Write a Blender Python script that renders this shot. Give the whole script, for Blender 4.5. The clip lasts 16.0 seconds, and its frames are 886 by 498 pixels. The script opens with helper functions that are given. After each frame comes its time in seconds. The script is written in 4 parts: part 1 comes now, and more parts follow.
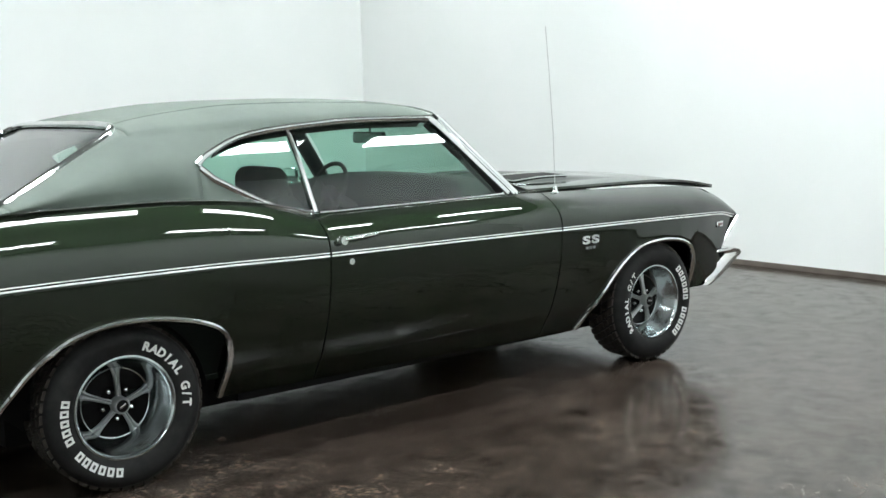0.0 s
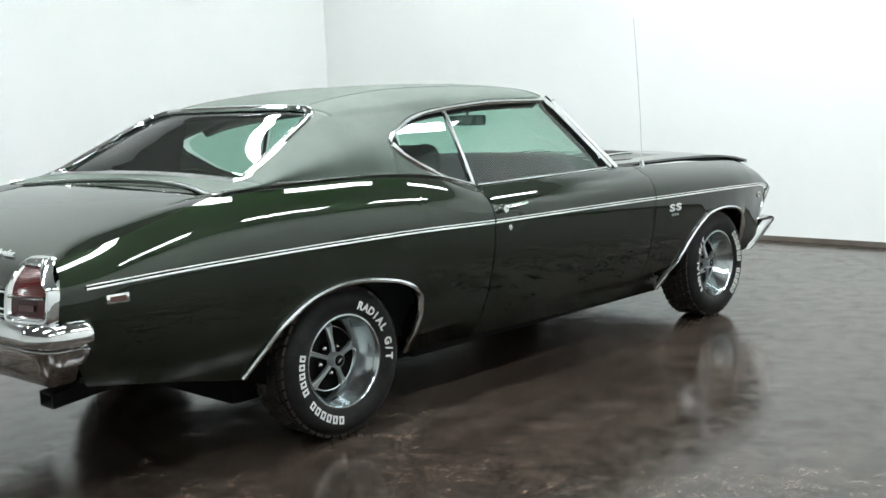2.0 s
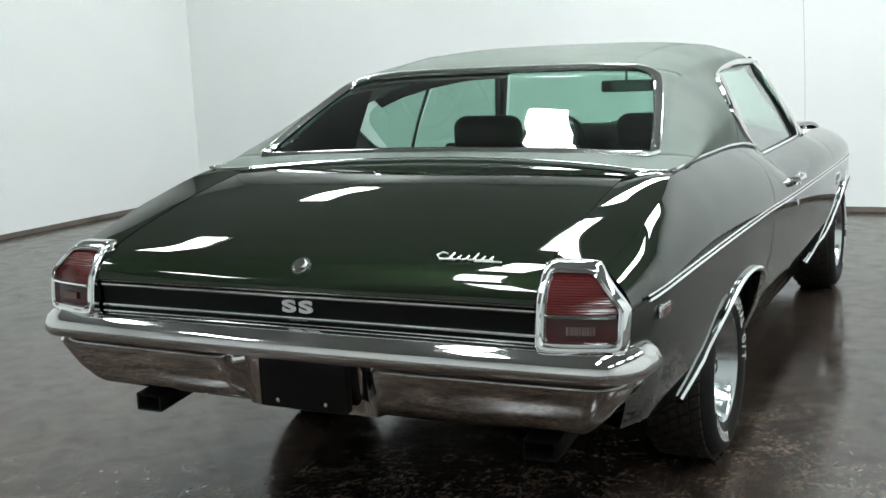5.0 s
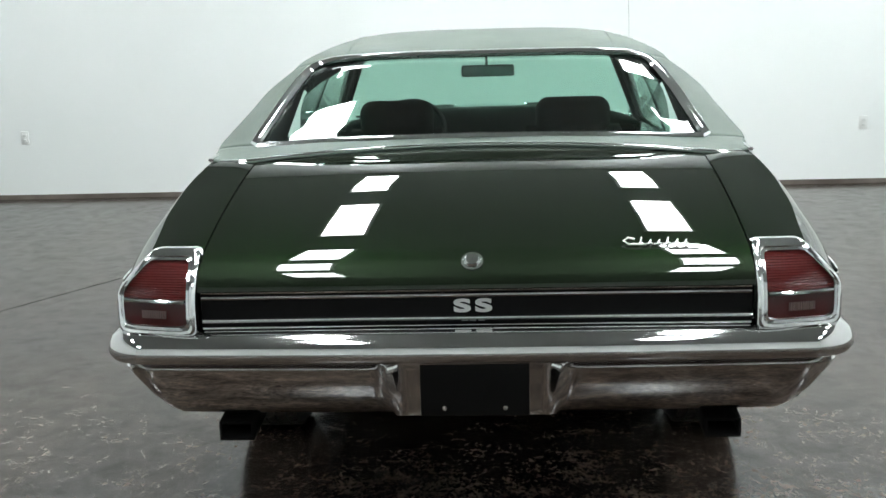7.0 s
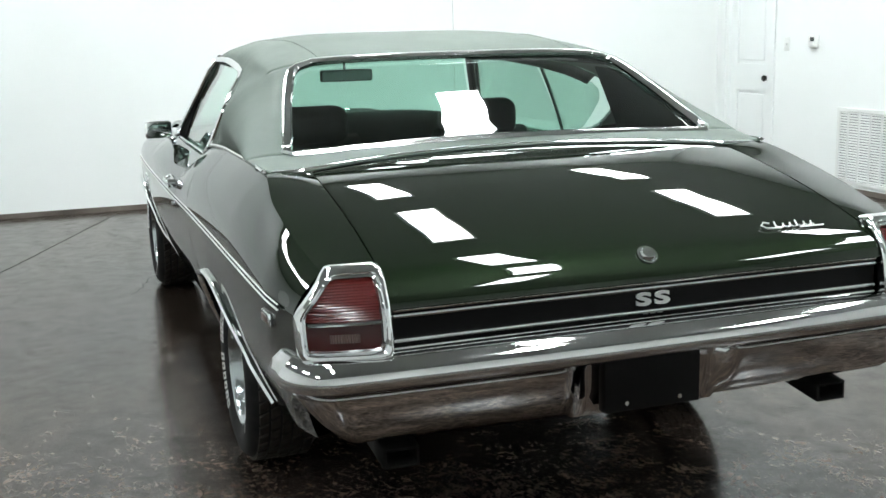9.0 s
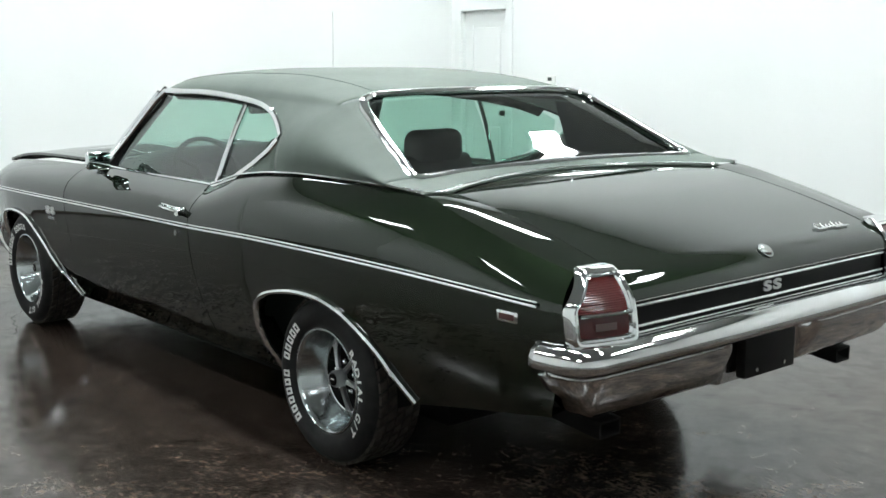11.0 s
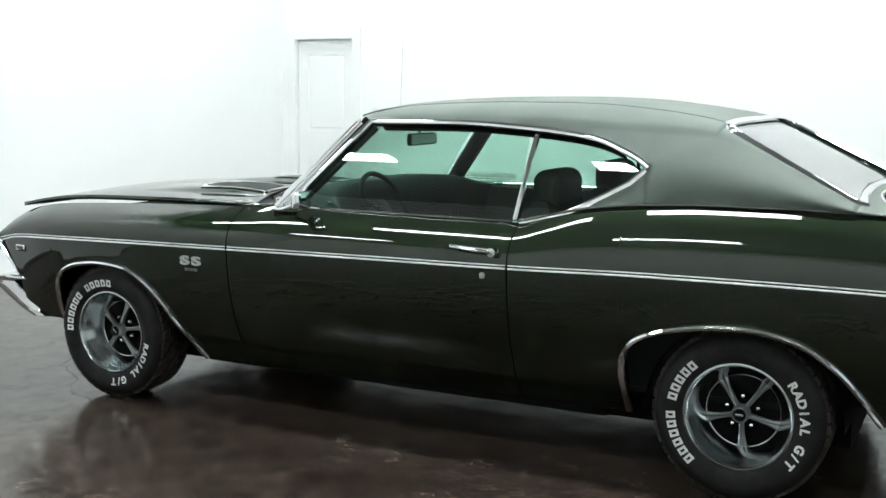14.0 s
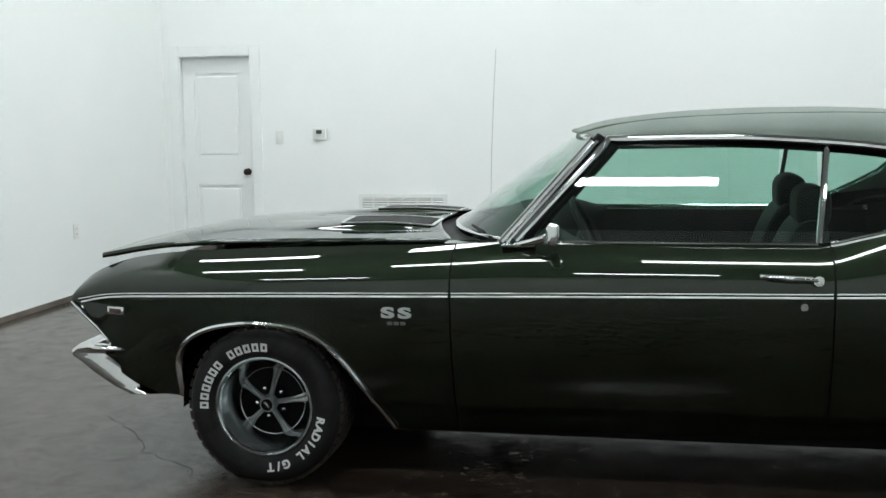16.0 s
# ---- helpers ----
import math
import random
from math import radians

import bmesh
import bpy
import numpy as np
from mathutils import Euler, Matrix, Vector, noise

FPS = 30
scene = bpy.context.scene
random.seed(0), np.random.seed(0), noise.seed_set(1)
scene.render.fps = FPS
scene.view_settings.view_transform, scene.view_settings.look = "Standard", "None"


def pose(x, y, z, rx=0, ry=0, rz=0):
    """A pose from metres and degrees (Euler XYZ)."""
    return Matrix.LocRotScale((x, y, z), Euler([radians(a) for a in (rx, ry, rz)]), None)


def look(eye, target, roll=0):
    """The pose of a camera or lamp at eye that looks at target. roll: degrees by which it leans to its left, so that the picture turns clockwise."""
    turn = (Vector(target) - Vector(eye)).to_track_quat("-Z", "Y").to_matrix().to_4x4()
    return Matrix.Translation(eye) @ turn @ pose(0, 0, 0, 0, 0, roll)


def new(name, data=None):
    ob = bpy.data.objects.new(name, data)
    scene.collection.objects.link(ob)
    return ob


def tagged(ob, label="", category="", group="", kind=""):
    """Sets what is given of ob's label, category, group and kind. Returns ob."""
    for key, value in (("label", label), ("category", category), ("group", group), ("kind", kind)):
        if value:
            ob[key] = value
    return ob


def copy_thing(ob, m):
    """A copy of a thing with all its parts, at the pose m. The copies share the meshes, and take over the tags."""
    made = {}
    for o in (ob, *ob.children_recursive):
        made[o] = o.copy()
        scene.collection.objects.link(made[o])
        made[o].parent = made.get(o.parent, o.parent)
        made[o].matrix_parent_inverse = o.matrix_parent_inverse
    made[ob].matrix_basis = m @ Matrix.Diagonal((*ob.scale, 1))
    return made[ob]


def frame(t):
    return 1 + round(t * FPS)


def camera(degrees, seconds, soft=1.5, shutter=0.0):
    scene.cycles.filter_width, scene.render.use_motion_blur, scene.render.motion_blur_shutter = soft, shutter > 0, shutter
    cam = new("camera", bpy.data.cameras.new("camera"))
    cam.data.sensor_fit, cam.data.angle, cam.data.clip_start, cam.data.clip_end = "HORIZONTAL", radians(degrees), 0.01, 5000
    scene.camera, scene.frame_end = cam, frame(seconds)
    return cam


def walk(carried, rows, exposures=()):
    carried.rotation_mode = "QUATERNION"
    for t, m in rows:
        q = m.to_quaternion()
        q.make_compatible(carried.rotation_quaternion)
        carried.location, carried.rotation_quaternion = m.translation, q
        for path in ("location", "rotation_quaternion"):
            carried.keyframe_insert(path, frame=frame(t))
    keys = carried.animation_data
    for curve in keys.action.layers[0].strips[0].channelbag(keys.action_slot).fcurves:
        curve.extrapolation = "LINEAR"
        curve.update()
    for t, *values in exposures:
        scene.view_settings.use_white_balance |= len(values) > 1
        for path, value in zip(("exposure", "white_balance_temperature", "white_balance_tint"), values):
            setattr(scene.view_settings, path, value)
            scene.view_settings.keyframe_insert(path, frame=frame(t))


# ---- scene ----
cam = camera(43.2, 16.0)
PATH = [
    (0, (-1.535, -4.583, 1.358), (-0.294, -3.036, 1.095), -1.6),
    (0.5, (-1.915, -4.563, 1.301), (-0.623, -3.056, 1.054), -2.1),
    (1, (-2.272, -4.445, 1.346), (-0.947, -2.971, 1.075), -1.6),
    (1.5, (-2.581, -4.358, 1.367), (-1.206, -2.934, 1.084), -2.0),
    (2, (-2.821, -4.12, 1.329), (-1.393, -2.746, 1.056), -2.4),
    (2.5, (-3.042, -3.734, 1.334), (-1.555, -2.426, 1.053), -2.0),
    (3, (-3.212, -3.366, 1.343), (-1.628, -2.178, 1.057), -1.8),
    (3.5, (-3.35, -2.936, 1.338), (-1.71, -1.829, 1.049), -1.9),
    (4, (-3.485, -2.49, 1.334), (-1.805, -1.444, 1.044), -2.0),
    (4.5, (-3.568, -2.023, 1.303), (-1.839, -1.058, 1.02), -3.0),
    (4.7, (-3.586, -1.865, 1.338), (-1.848, -0.923, 1.031), -2.8),
    (6.8, (-3.88, -0.235, 1.384), (-1.925, -0.047, 1.006), -1.8),
    (7, (-3.877, -0.085, 1.391), (-1.918, 0.029, 1.006), -1.6),
    (7.5, (-3.841, 0.311, 1.388), (-1.88, 0.273, 0.996), -1.2),
    (8, (-3.772, 0.656, 1.372), (-1.828, 0.389, 0.985), -1.4),
    (8.5, (-3.679, 0.998, 1.357), (-1.784, 0.48, 0.984), -1.3),
    (8.7, (-3.642, 1.143, 1.375), (-1.764, 0.571, 0.996), -1.4),
    (10.8, (-3.254, 2.83, 1.428), (-1.697, 1.622, 1.086), -0.2),
    (11, (-3.179, 2.995, 1.428), (-1.675, 1.72, 1.092), -0.1),
    (11.5, (-2.957, 3.408, 1.441), (-1.54, 2.032, 1.126), 0.4),
    (12, (-2.669, 3.756, 1.436), (-1.31, 2.321, 1.13), -0.1),
    (12.5, (-2.286, 4.077, 1.429), (-1.025, 2.558, 1.112), -0.7),
    (13, (-1.849, 4.344, 1.443), (-0.78, 2.683, 1.132), -1.0),
    (13.5, (-1.321, 4.518, 1.424), (-0.338, 2.802, 1.127), -0.0),
    (14, (-0.789, 4.622, 1.407), (0.111, 2.858, 1.128), 0.4),
    (14.5, (-0.268, 4.687, 1.401), (0.518, 2.867, 1.137), -0.1),
    (15, (0.287, 4.718, 1.384), (0.966, 2.853, 1.14), 0.1),
    (15.5, (0.843, 4.717, 1.383), (1.408, 2.813, 1.147), -0.5),
    (16, (1.383, 4.701, 1.385), (1.773, 2.754, 1.143), -0.8),
]
walk(cam, [(t, look(eye, target, roll)) for t, eye, target, roll in PATH],
     [(0, -0.22), (3.5, -0.16), (4.5, -0.36), (7, -0.3), (8.5, -0.22), (11, -0.32), (12.5, -0.2), (14.5, -0.26), (16, -0.73)])

scene.render.film_transparent = False

# ---- light ----
world = bpy.data.worlds.new("hall")
scene.world = world
world.use_nodes = True
world.node_tree.nodes["Background"].inputs[0].default_value = (0.9, 1.0, 0.96, 1)
world.node_tree.nodes["Background"].inputs[1].default_value = 0.02

CEIL = 4.3
LAMP = 52.0
OUTER_X = (-4.5, -1.45, 1.6, 4.65)
INNER_X = (-2.85, -.95, .95, 2.85, 4.75)
SOUTH_X = (-3.8, -1.6, .6, 2.85, 4.75)
LAMP_ROWS = ((-3.5, SOUTH_X), (-1.2, INNER_X), (1.05, INNER_X), (4.05, OUTER_X))


# ---- helpers of this scene ----
def pchip(xs, ys):
    """A smooth curve through the points, with no overshoot."""
    xs, ys = np.array(xs, float), np.array(ys, float)
    if xs[0] > xs[-1]:
        xs, ys = xs[::-1], ys[::-1]
    h, d = np.diff(xs), np.diff(ys) / np.diff(xs)
    m = np.zeros(len(xs))
    m[0], m[-1] = d[0], d[-1]
    for i in range(1, len(xs) - 1):
        if d[i - 1] * d[i] > 0:
            w1, w2 = 2 * h[i] + h[i - 1], h[i] + 2 * h[i - 1]
            m[i] = (w1 + w2) / (w1 / d[i - 1] + w2 / d[i])

    def f(x):
        x = min(max(x, xs[0]), xs[-1])
        i = min(max(int(np.searchsorted(xs, x)) - 1, 0), len(h) - 1)
        t = (x - xs[i]) / h[i]
        return float((2 * t**3 - 3 * t**2 + 1) * ys[i] + (t**3 - 2 * t**2 + t) * h[i] * m[i]
                     + (3 * t**2 - 2 * t**3) * ys[i + 1] + (t**3 - t**2) * h[i] * m[i + 1])
    return f


def mesh_of(name, bm, material, smooth=35):
    bmesh.ops.remove_doubles(bm, verts=bm.verts, dist=1e-5)
    bmesh.ops.recalc_face_normals(bm, faces=bm.faces)
    me = bpy.data.meshes.new(name)
    bm.to_mesh(me)
    bm.free()
    if smooth:
        me.polygons.foreach_set("use_smooth", [True] * len(me.polygons))
        me.set_sharp_from_angle(angle=radians(smooth))
    for m in material if isinstance(material, (list, tuple)) else (material,):
        me.materials.append(m)
    return me


def part(name, bm, material, parent=None, label="", smooth=35, thick=0.0):
    ob = new(name, mesh_of(name, bm, material, smooth))
    if parent:
        ob.parent = parent
    if label:
        tagged(ob, label)
    if thick:
        mod = ob.modifiers.new("skin", "SOLIDIFY")
        mod.thickness, mod.offset, mod.use_rim = thick, 0, thick > .002
    return ob


def grid(fn, nu, nv, bm=None, closed=False):
    bm = bm or bmesh.new()
    rows = [[bm.verts.new(fn(i / nu, j / nv)) for j in range(nv + (0 if closed else 1))] for i in range(nu + 1)]
    k = len(rows[0])
    for i in range(nu):
        for j in range(nv):
            bm.faces.new((rows[i][j], rows[i + 1][j], rows[i + 1][(j + 1) % k], rows[i][(j + 1) % k]))
    return bm


def box(lo, hi, bevel=0.0, bm=None, seg=2):
    own = bmesh.new()
    bmesh.ops.create_cube(own, size=1)
    lo, hi = Vector(lo), Vector(hi)
    for v in own.verts:
        v.co = Vector([(a + b) / 2 + c * (b - a) for a, b, c in zip(lo, hi, v.co)])
    if bevel:
        bmesh.ops.bevel(own, geom=own.edges[:], offset=bevel, segments=seg, profile=0.5, affect="EDGES")
    return merge(bm, own) if bm else own


def merge(bm, other, m=None):
    index = [bm.verts.new(m @ v.co if m else v.co) for v in other.verts]
    other.verts.index_update()
    for f in other.faces:
        try:
            bm.faces.new([index[v.index] for v in f.verts])
        except ValueError:
            pass
    other.free()
    return bm


def tube(points, r, n=8, closed=False, flat=1.0, up=(0, 0, 1), bm=None):
    """A bar swept along points; flat squeezes it along up."""
    bm = bm or bmesh.new()
    pts = [Vector(p) for p in points]
    up = Vector(up).normalized()
    rings = []
    for i, p in enumerate(pts):
        a = pts[i - 1] if (i or closed) else p
        b = pts[(i + 1) % len(pts)] if (i < len(pts) - 1 or closed) else p
        t = (b - a).normalized()
        side = t.cross(up)
        side = side.normalized() if side.length > 1e-3 else Vector((1, 0, 0))
        nor = side.cross(t).normalized()
        rings.append([bm.verts.new(p + side * (r * math.cos(2 * math.pi * k / n)) + nor * (r * flat * math.sin(2 * math.pi * k / n))) for k in range(n)])
    for i in range(len(rings) - (0 if closed else 1)):
        a, b = rings[i], rings[(i + 1) % len(rings)]
        for k in range(n):
            bm.faces.new((a[k], b[k], b[(k + 1) % n], a[(k + 1) % n]))
    if not closed:
        bm.faces.new(rings[0])
        bm.faces.new(rings[-1])
    return bm


def lathe(profile, n=48, bm=None, a0=0.0, a1=2 * math.pi):
    """Turned about the y axis: profile of (radius, y)."""
    full = abs(a1 - a0 - 2 * math.pi) < 1e-6
    return grid(lambda u, v: (lambda r, y, a: (r * math.cos(a), y, r * math.sin(a)))(
        *profile[round(u * (len(profile) - 1))], a0 + (a1 - a0) * v), len(profile) - 1, n, bm, closed=full)


def disc(c, r, depth, axis, n=20, bm=None):
    own = bmesh.new()
    bmesh.ops.create_cone(own, cap_ends=True, segments=n, radius1=r, radius2=r, depth=depth)
    q = Vector((0, 0, 1)).rotation_difference(Vector(axis))
    m = Matrix.Translation(c) @ q.to_matrix().to_4x4()
    return merge(bm or bmesh.new(), own, m)


def empty(name, label, category, kind="", group=""):
    return tagged(new(name), label, category, group, kind)


# ---- materials ----
def material(name, base=(0.5, 0.5, 0.5), rough=0.5, metal=0.0, coat=0.0, spec=0.5):
    m = bpy.data.materials.new(name)
    m.use_nodes = True
    b = m.node_tree.nodes["Principled BSDF"]
    b.inputs["Base Color"].default_value = (*base, 1)
    b.inputs["Roughness"].default_value = rough
    b.inputs["Metallic"].default_value = metal
    b.inputs["Coat Weight"].default_value = coat
    b.inputs["Coat Roughness"].default_value = 0.02
    b.inputs["Specular IOR Level"].default_value = spec
    return m


def nodes_of(m):
    t = m.node_tree
    return t, t.nodes["Principled BSDF"], t.links.new


def noise_node(t, scale, detail=4.0, rough=0.55, stretch=None, distort=0.0):
    tc = t.nodes.new("ShaderNodeTexCoord")
    n = t.nodes.new("ShaderNodeTexNoise")
    n.inputs["Scale"].default_value, n.inputs["Detail"].default_value = scale, detail
    n.inputs["Roughness"].default_value, n.inputs["Distortion"].default_value = rough, distort
    src = tc.outputs["Object"]
    if stretch:
        mp = t.nodes.new("ShaderNodeMapping")
        mp.inputs["Scale"].default_value = stretch
        t.links.new(src, mp.inputs[0])
        src = mp.outputs[0]
    t.links.new(src, n.inputs["Vector"])
    return n.outputs["Fac"]


def ramp(t, fac, stops):
    r = t.nodes.new("ShaderNodeValToRGB")
    while len(r.color_ramp.elements) < len(stops):
        r.color_ramp.elements.new(0.5)
    for e, (p, c) in zip(r.color_ramp.elements, stops):
        e.position, e.color = p, (*c, 1) if len(c) == 3 else c
    t.links.new(fac, r.inputs[0])
    return r.outputs[0]


def grey(t, fac, a, b, p0=0.3, p1=0.7):
    return ramp(t, fac, [(p0, (a, a, a)), (p1, (b, b, b))])


def bump(m, fac, strength, distance):
    t, b, link = nodes_of(m)
    n = t.nodes.new("ShaderNodeBump")
    n.inputs["Strength"].default_value, n.inputs["Distance"].default_value = strength, distance
    link(fac, n.inputs["Height"])
    link(n.outputs[0], b.inputs["Normal"])


def mix_rgb(t, fac, a, b, mode="MIX"):
    n = t.nodes.new("ShaderNodeMix")
    n.data_type, n.blend_type = "RGBA", mode
    for val, sock in ((fac, n.inputs[0]), (a, n.inputs[6]), (b, n.inputs[7])):
        if isinstance(val, (int, float)):
            sock.default_value = val
        elif isinstance(val, tuple):
            sock.default_value = (*val, 1)
        else:
            t.links.new(val, sock)
    return n.outputs[2]


PAINT = material("green_paint", (0.012, 0.021, 0.010), 0.36, 0.68, 1.0, 0.0)
t_, b_, l_ = nodes_of(PAINT)
l_(ramp(t_, noise_node(t_, 900, 1), [(0.35, (0.0088, 0.0145, 0.0077)), (0.7, (0.0138, 0.0222, 0.0119))]), b_.inputs["Base Color"])
b_.inputs["Coat Roughness"].default_value = 0.02
b_.inputs["Coat IOR"].default_value = 1.58
b_.inputs["Specular Tint"].default_value = (0.05, 0.12, 0.04, 1)

VINYL = material("vinyl_roof", (0.06, 0.075, 0.06), 0.6)
t_, b_, l_ = nodes_of(VINYL)
l_(mix_rgb(t_, grey(t_, noise_node(t_, 5, 3), 0, 1), (0.088, 0.113, 0.096), (0.116, 0.144, 0.123)), b_.inputs["Base Color"])
bump(VINYL, noise_node(t_, 260, 3), 0.35, 0.002)

CHROME = material("chrome", (0.78, 0.79, 0.79), 0.06, 1.0)
t_, b_, l_ = nodes_of(CHROME)
l_(grey(t_, noise_node(t_, 14, 5), 0.04, 0.11), b_.inputs["Roughness"])
CHROME_OLD = material("worn_chrome", (0.70, 0.70, 0.70), 0.09, 1.0)
t_, b_, l_ = nodes_of(CHROME_OLD)
l_(grey(t_, noise_node(t_, 6, 5), 0.045, 0.13, 0.4, 0.8), b_.inputs["Roughness"])
l_(ramp(t_, noise_node(t_, 5, 4), [(0.3, (0.74, 0.74, 0.74)), (0.72, (0.62, 0.615, 0.61))]), b_.inputs["Base Color"])
STRIPE = material("pale_moulding", (0.85, 0.86, 0.84), 0.25)
BLACK = material("black_trim", (0.004, 0.004, 0.004), 0.5, spec=0.09)
BADGE = material("badge_metal", (0.74, 0.75, 0.74), 0.3, 0.6)
DARK = material("dark_underside", (0.007, 0.007, 0.007), 0.9, spec=0.08)
INTERIOR = material("interior_vinyl", (0.007, 0.010, 0.0085), 0.6, spec=0.12)
t_, b_, l_ = nodes_of(INTERIOR)
l_(ramp(t_, noise_node(t_, 9, 4), [(0.3, (0.005, 0.0075, 0.006)), (0.7, (0.009, 0.0125, 0.0105))]), b_.inputs["Base Color"])
PLASTIC = material("black_plastic", (0.005, 0.005, 0.005), 0.5, spec=0.15)
RUBBER = material("tyre_rubber", (0.012, 0.012, 0.013), 0.6, spec=0.2)
t_, b_, l_ = nodes_of(RUBBER)
l_(ramp(t_, noise_node(t_, 20, 5), [(0.3, (0.008, 0.008, 0.0085)), (0.7, (0.018, 0.0175, 0.017))]), b_.inputs["Base Color"])
# tread blocks, browner and paler than the sidewall rubber
TREAD = material("brown_tread", (0.03, 0.026, 0.022), 0.75, spec=0.2)
t_, b_, l_ = nodes_of(TREAD)
l_(ramp(t_, noise_node(t_, 30, 5), [(0.3, (0.016, 0.014, 0.012)), (0.7, (0.042, 0.036, 0.030))]), b_.inputs["Base Color"])
LETTER = material("white_letter", (0.72, 0.72, 0.7), 0.6)
ALLOY = material("grey_wheel", (0.33, 0.34, 0.34), 0.3, 0.85)
STEEL = material("polished_rim", (0.42, 0.45, 0.455), 0.2, 1.0)
t_, b_, l_ = nodes_of(STEEL)
l_(grey(t_, noise_node(t_, 25, 5), 0.12, 0.2), b_.inputs["Roughness"])
RED = material("red_lens", (0.075, 0.0065, 0.006), 0.22, 0, 0.25, 0.3)
RED_DARK = material("dark_red_lens", (0.045, 0.004, 0.004), 0.2, 0, 0.3, 0.3)
CLEAR = material("ribbed_clear_lens", (0.12, 0.075, 0.07), 0.25, 0, 0.5)
AMBER = material("marker_lens", (0.07, 0.028, 0.024), 0.3)
CABLE = material("antenna_steel", (0.5, 0.5, 0.5), 0.3, 0.9)
DIM_MIRROR = material("dark_mirror_glass", (0.16, 0.18, 0.175), 0.03, 1.0)
MIRROR = material("mirror_glass", (0.8, 0.85, 0.85), 0.01, 1.0)

WALL = material("white_wall", (0.82, 0.84, 0.825), 0.75)
t_, b_, l_ = nodes_of(WALL)
l_(ramp(t_, noise_node(t_, 0.7, 5), [(0.3, (0.80, 0.825, 0.81)), (0.7, (0.845, 0.86, 0.85))]), b_.inputs["Base Color"])
bump(WALL, noise_node(t_, 90, 4), 0.12, 0.002)
DOORPAINT = material("white_door_paint", (0.80, 0.82, 0.81), 0.45)
t_, b_, l_ = nodes_of(DOORPAINT)
bump(DOORPAINT, noise_node(t_, 12, 4, stretch=(12, 1, 1)), 0.06, 0.001)
OFFWHITE = material("white_plastic", (0.74, 0.75, 0.73), 0.4)
BRONZE = material("dark_bronze", (0.02, 0.016, 0.014), 0.35, 0.6)
BASE = material("brown_base_strip", (0.10, 0.082, 0.068), 0.6)
t_, b_, l_ = nodes_of(BASE)
l_(ramp(t_, noise_node(t_, 3, 5), [(0.3, (0.07, 0.055, 0.045)), (0.7, (0.16, 0.135, 0.115))]), b_.inputs["Base Color"])
CEILING = material("ceiling_paint", (0.28, 0.29, 0.28), 0.85)

FLOOR = material("stained_concrete", (0.08, 0.065, 0.055), 0.2)
t_, b_, l_ = nodes_of(FLOOR)
big = ramp(t_, noise_node(t_, 0.8, 6, 0.6, distort=0.6), [(0.32, (0.029, 0.0225, 0.0188)), (0.5, (0.045, 0.0355, 0.0300)), (0.72, (0.069, 0.058, 0.0505))])
small = ramp(t_, noise_node(t_, 7.5, 9, 0.76, distort=0.5), [(0.35, (0.26, 0.22, 0.19)), (0.48, (0.85, 0.80, 0.76)), (0.58, (1.4, 1.3, 1.22)), (0.72, (2.4, 2.2, 2.05))])
grain = ramp(t_, noise_node(t_, 40, 7, 0.75, stretch=(1.0, 1.4, 1), distort=0.4), [(0.36, (0.30, 0.28, 0.26)), (0.52, (1.0, 1.0, 1.0)), (0.70, (1.9, 1.82, 1.75))])
scuff = grey(t_, noise_node(t_, 13, 8, 0.72, stretch=(1.0, 2.2, 1), distort=0.9), 0.0, 0.32, 0.58, 0.74)
streak = grey(t_, noise_node(t_, 1.6, 8, 0.7, stretch=(1.0, 2.2, 1), distort=1.2), 0.0, 0.35, 0.54, 0.74)
col = mix_rgb(t_, 1.0, big, small, "MULTIPLY")
col = mix_rgb(t_, 1.0, col, grain, "MULTIPLY")
col = mix_rgb(t_, scuff, col, (0.118, 0.099, 0.085))
l_(mix_rgb(t_, streak, col, (0.072, 0.060, 0.051)), b_.inputs["Base Color"])
l_(grey(t_, noise_node(t_, 9, 8, 0.72, distort=0.6), 0.09, 0.26, 0.34, 0.66), b_.inputs["Roughness"])
l_(grey(t_, noise_node(t_, 7.5, 9, 0.74, distort=0.6), 0.14, 0.42, 0.34, 0.68), b_.inputs["Specular IOR Level"])
bump(FLOOR, noise_node(t_, 9, 7, 0.62), 0.022, 0.004)

GLASS = bpy.data.materials.new("tinted_glass")
GLASS.use_nodes = True
t_ = GLASS.node_tree
t_.nodes.remove(t_.nodes["Principled BSDF"])
tr, gl, mx, fr = (t_.nodes.new("ShaderNode" + n) for n in ("BsdfTransparent", "BsdfGlossy", "MixShader", "LayerWeight"))
tr.inputs[0].default_value = (0.63, 0.84, 0.755, 1)
gl.inputs[0].default_value, gl.inputs["Roughness"].default_value = (1, 1, 1, 1), 0.01
fr.inputs[0].default_value = 0.5
pw, ma = t_.nodes.new("ShaderNodeMath"), t_.nodes.new("ShaderNodeMath")
pw.operation, pw.inputs[1].default_value = "POWER", 4.0
ma.operation, ma.inputs[1].default_value, ma.inputs[2].default_value = "MULTIPLY_ADD", 0.95, 0.09
t_.links.new(fr.outputs["Facing"], pw.inputs[0])
t_.links.new(pw.outputs[0], ma.inputs[0])
t_.links.new(ma.outputs[0], mx.inputs[0])
t_.links.new(tr.outputs[0], mx.inputs[1])
t_.links.new(gl.outputs[0], mx.inputs[2])
t_.links.new(mx.outputs[0], t_.nodes["Material Output"].inputs[0])

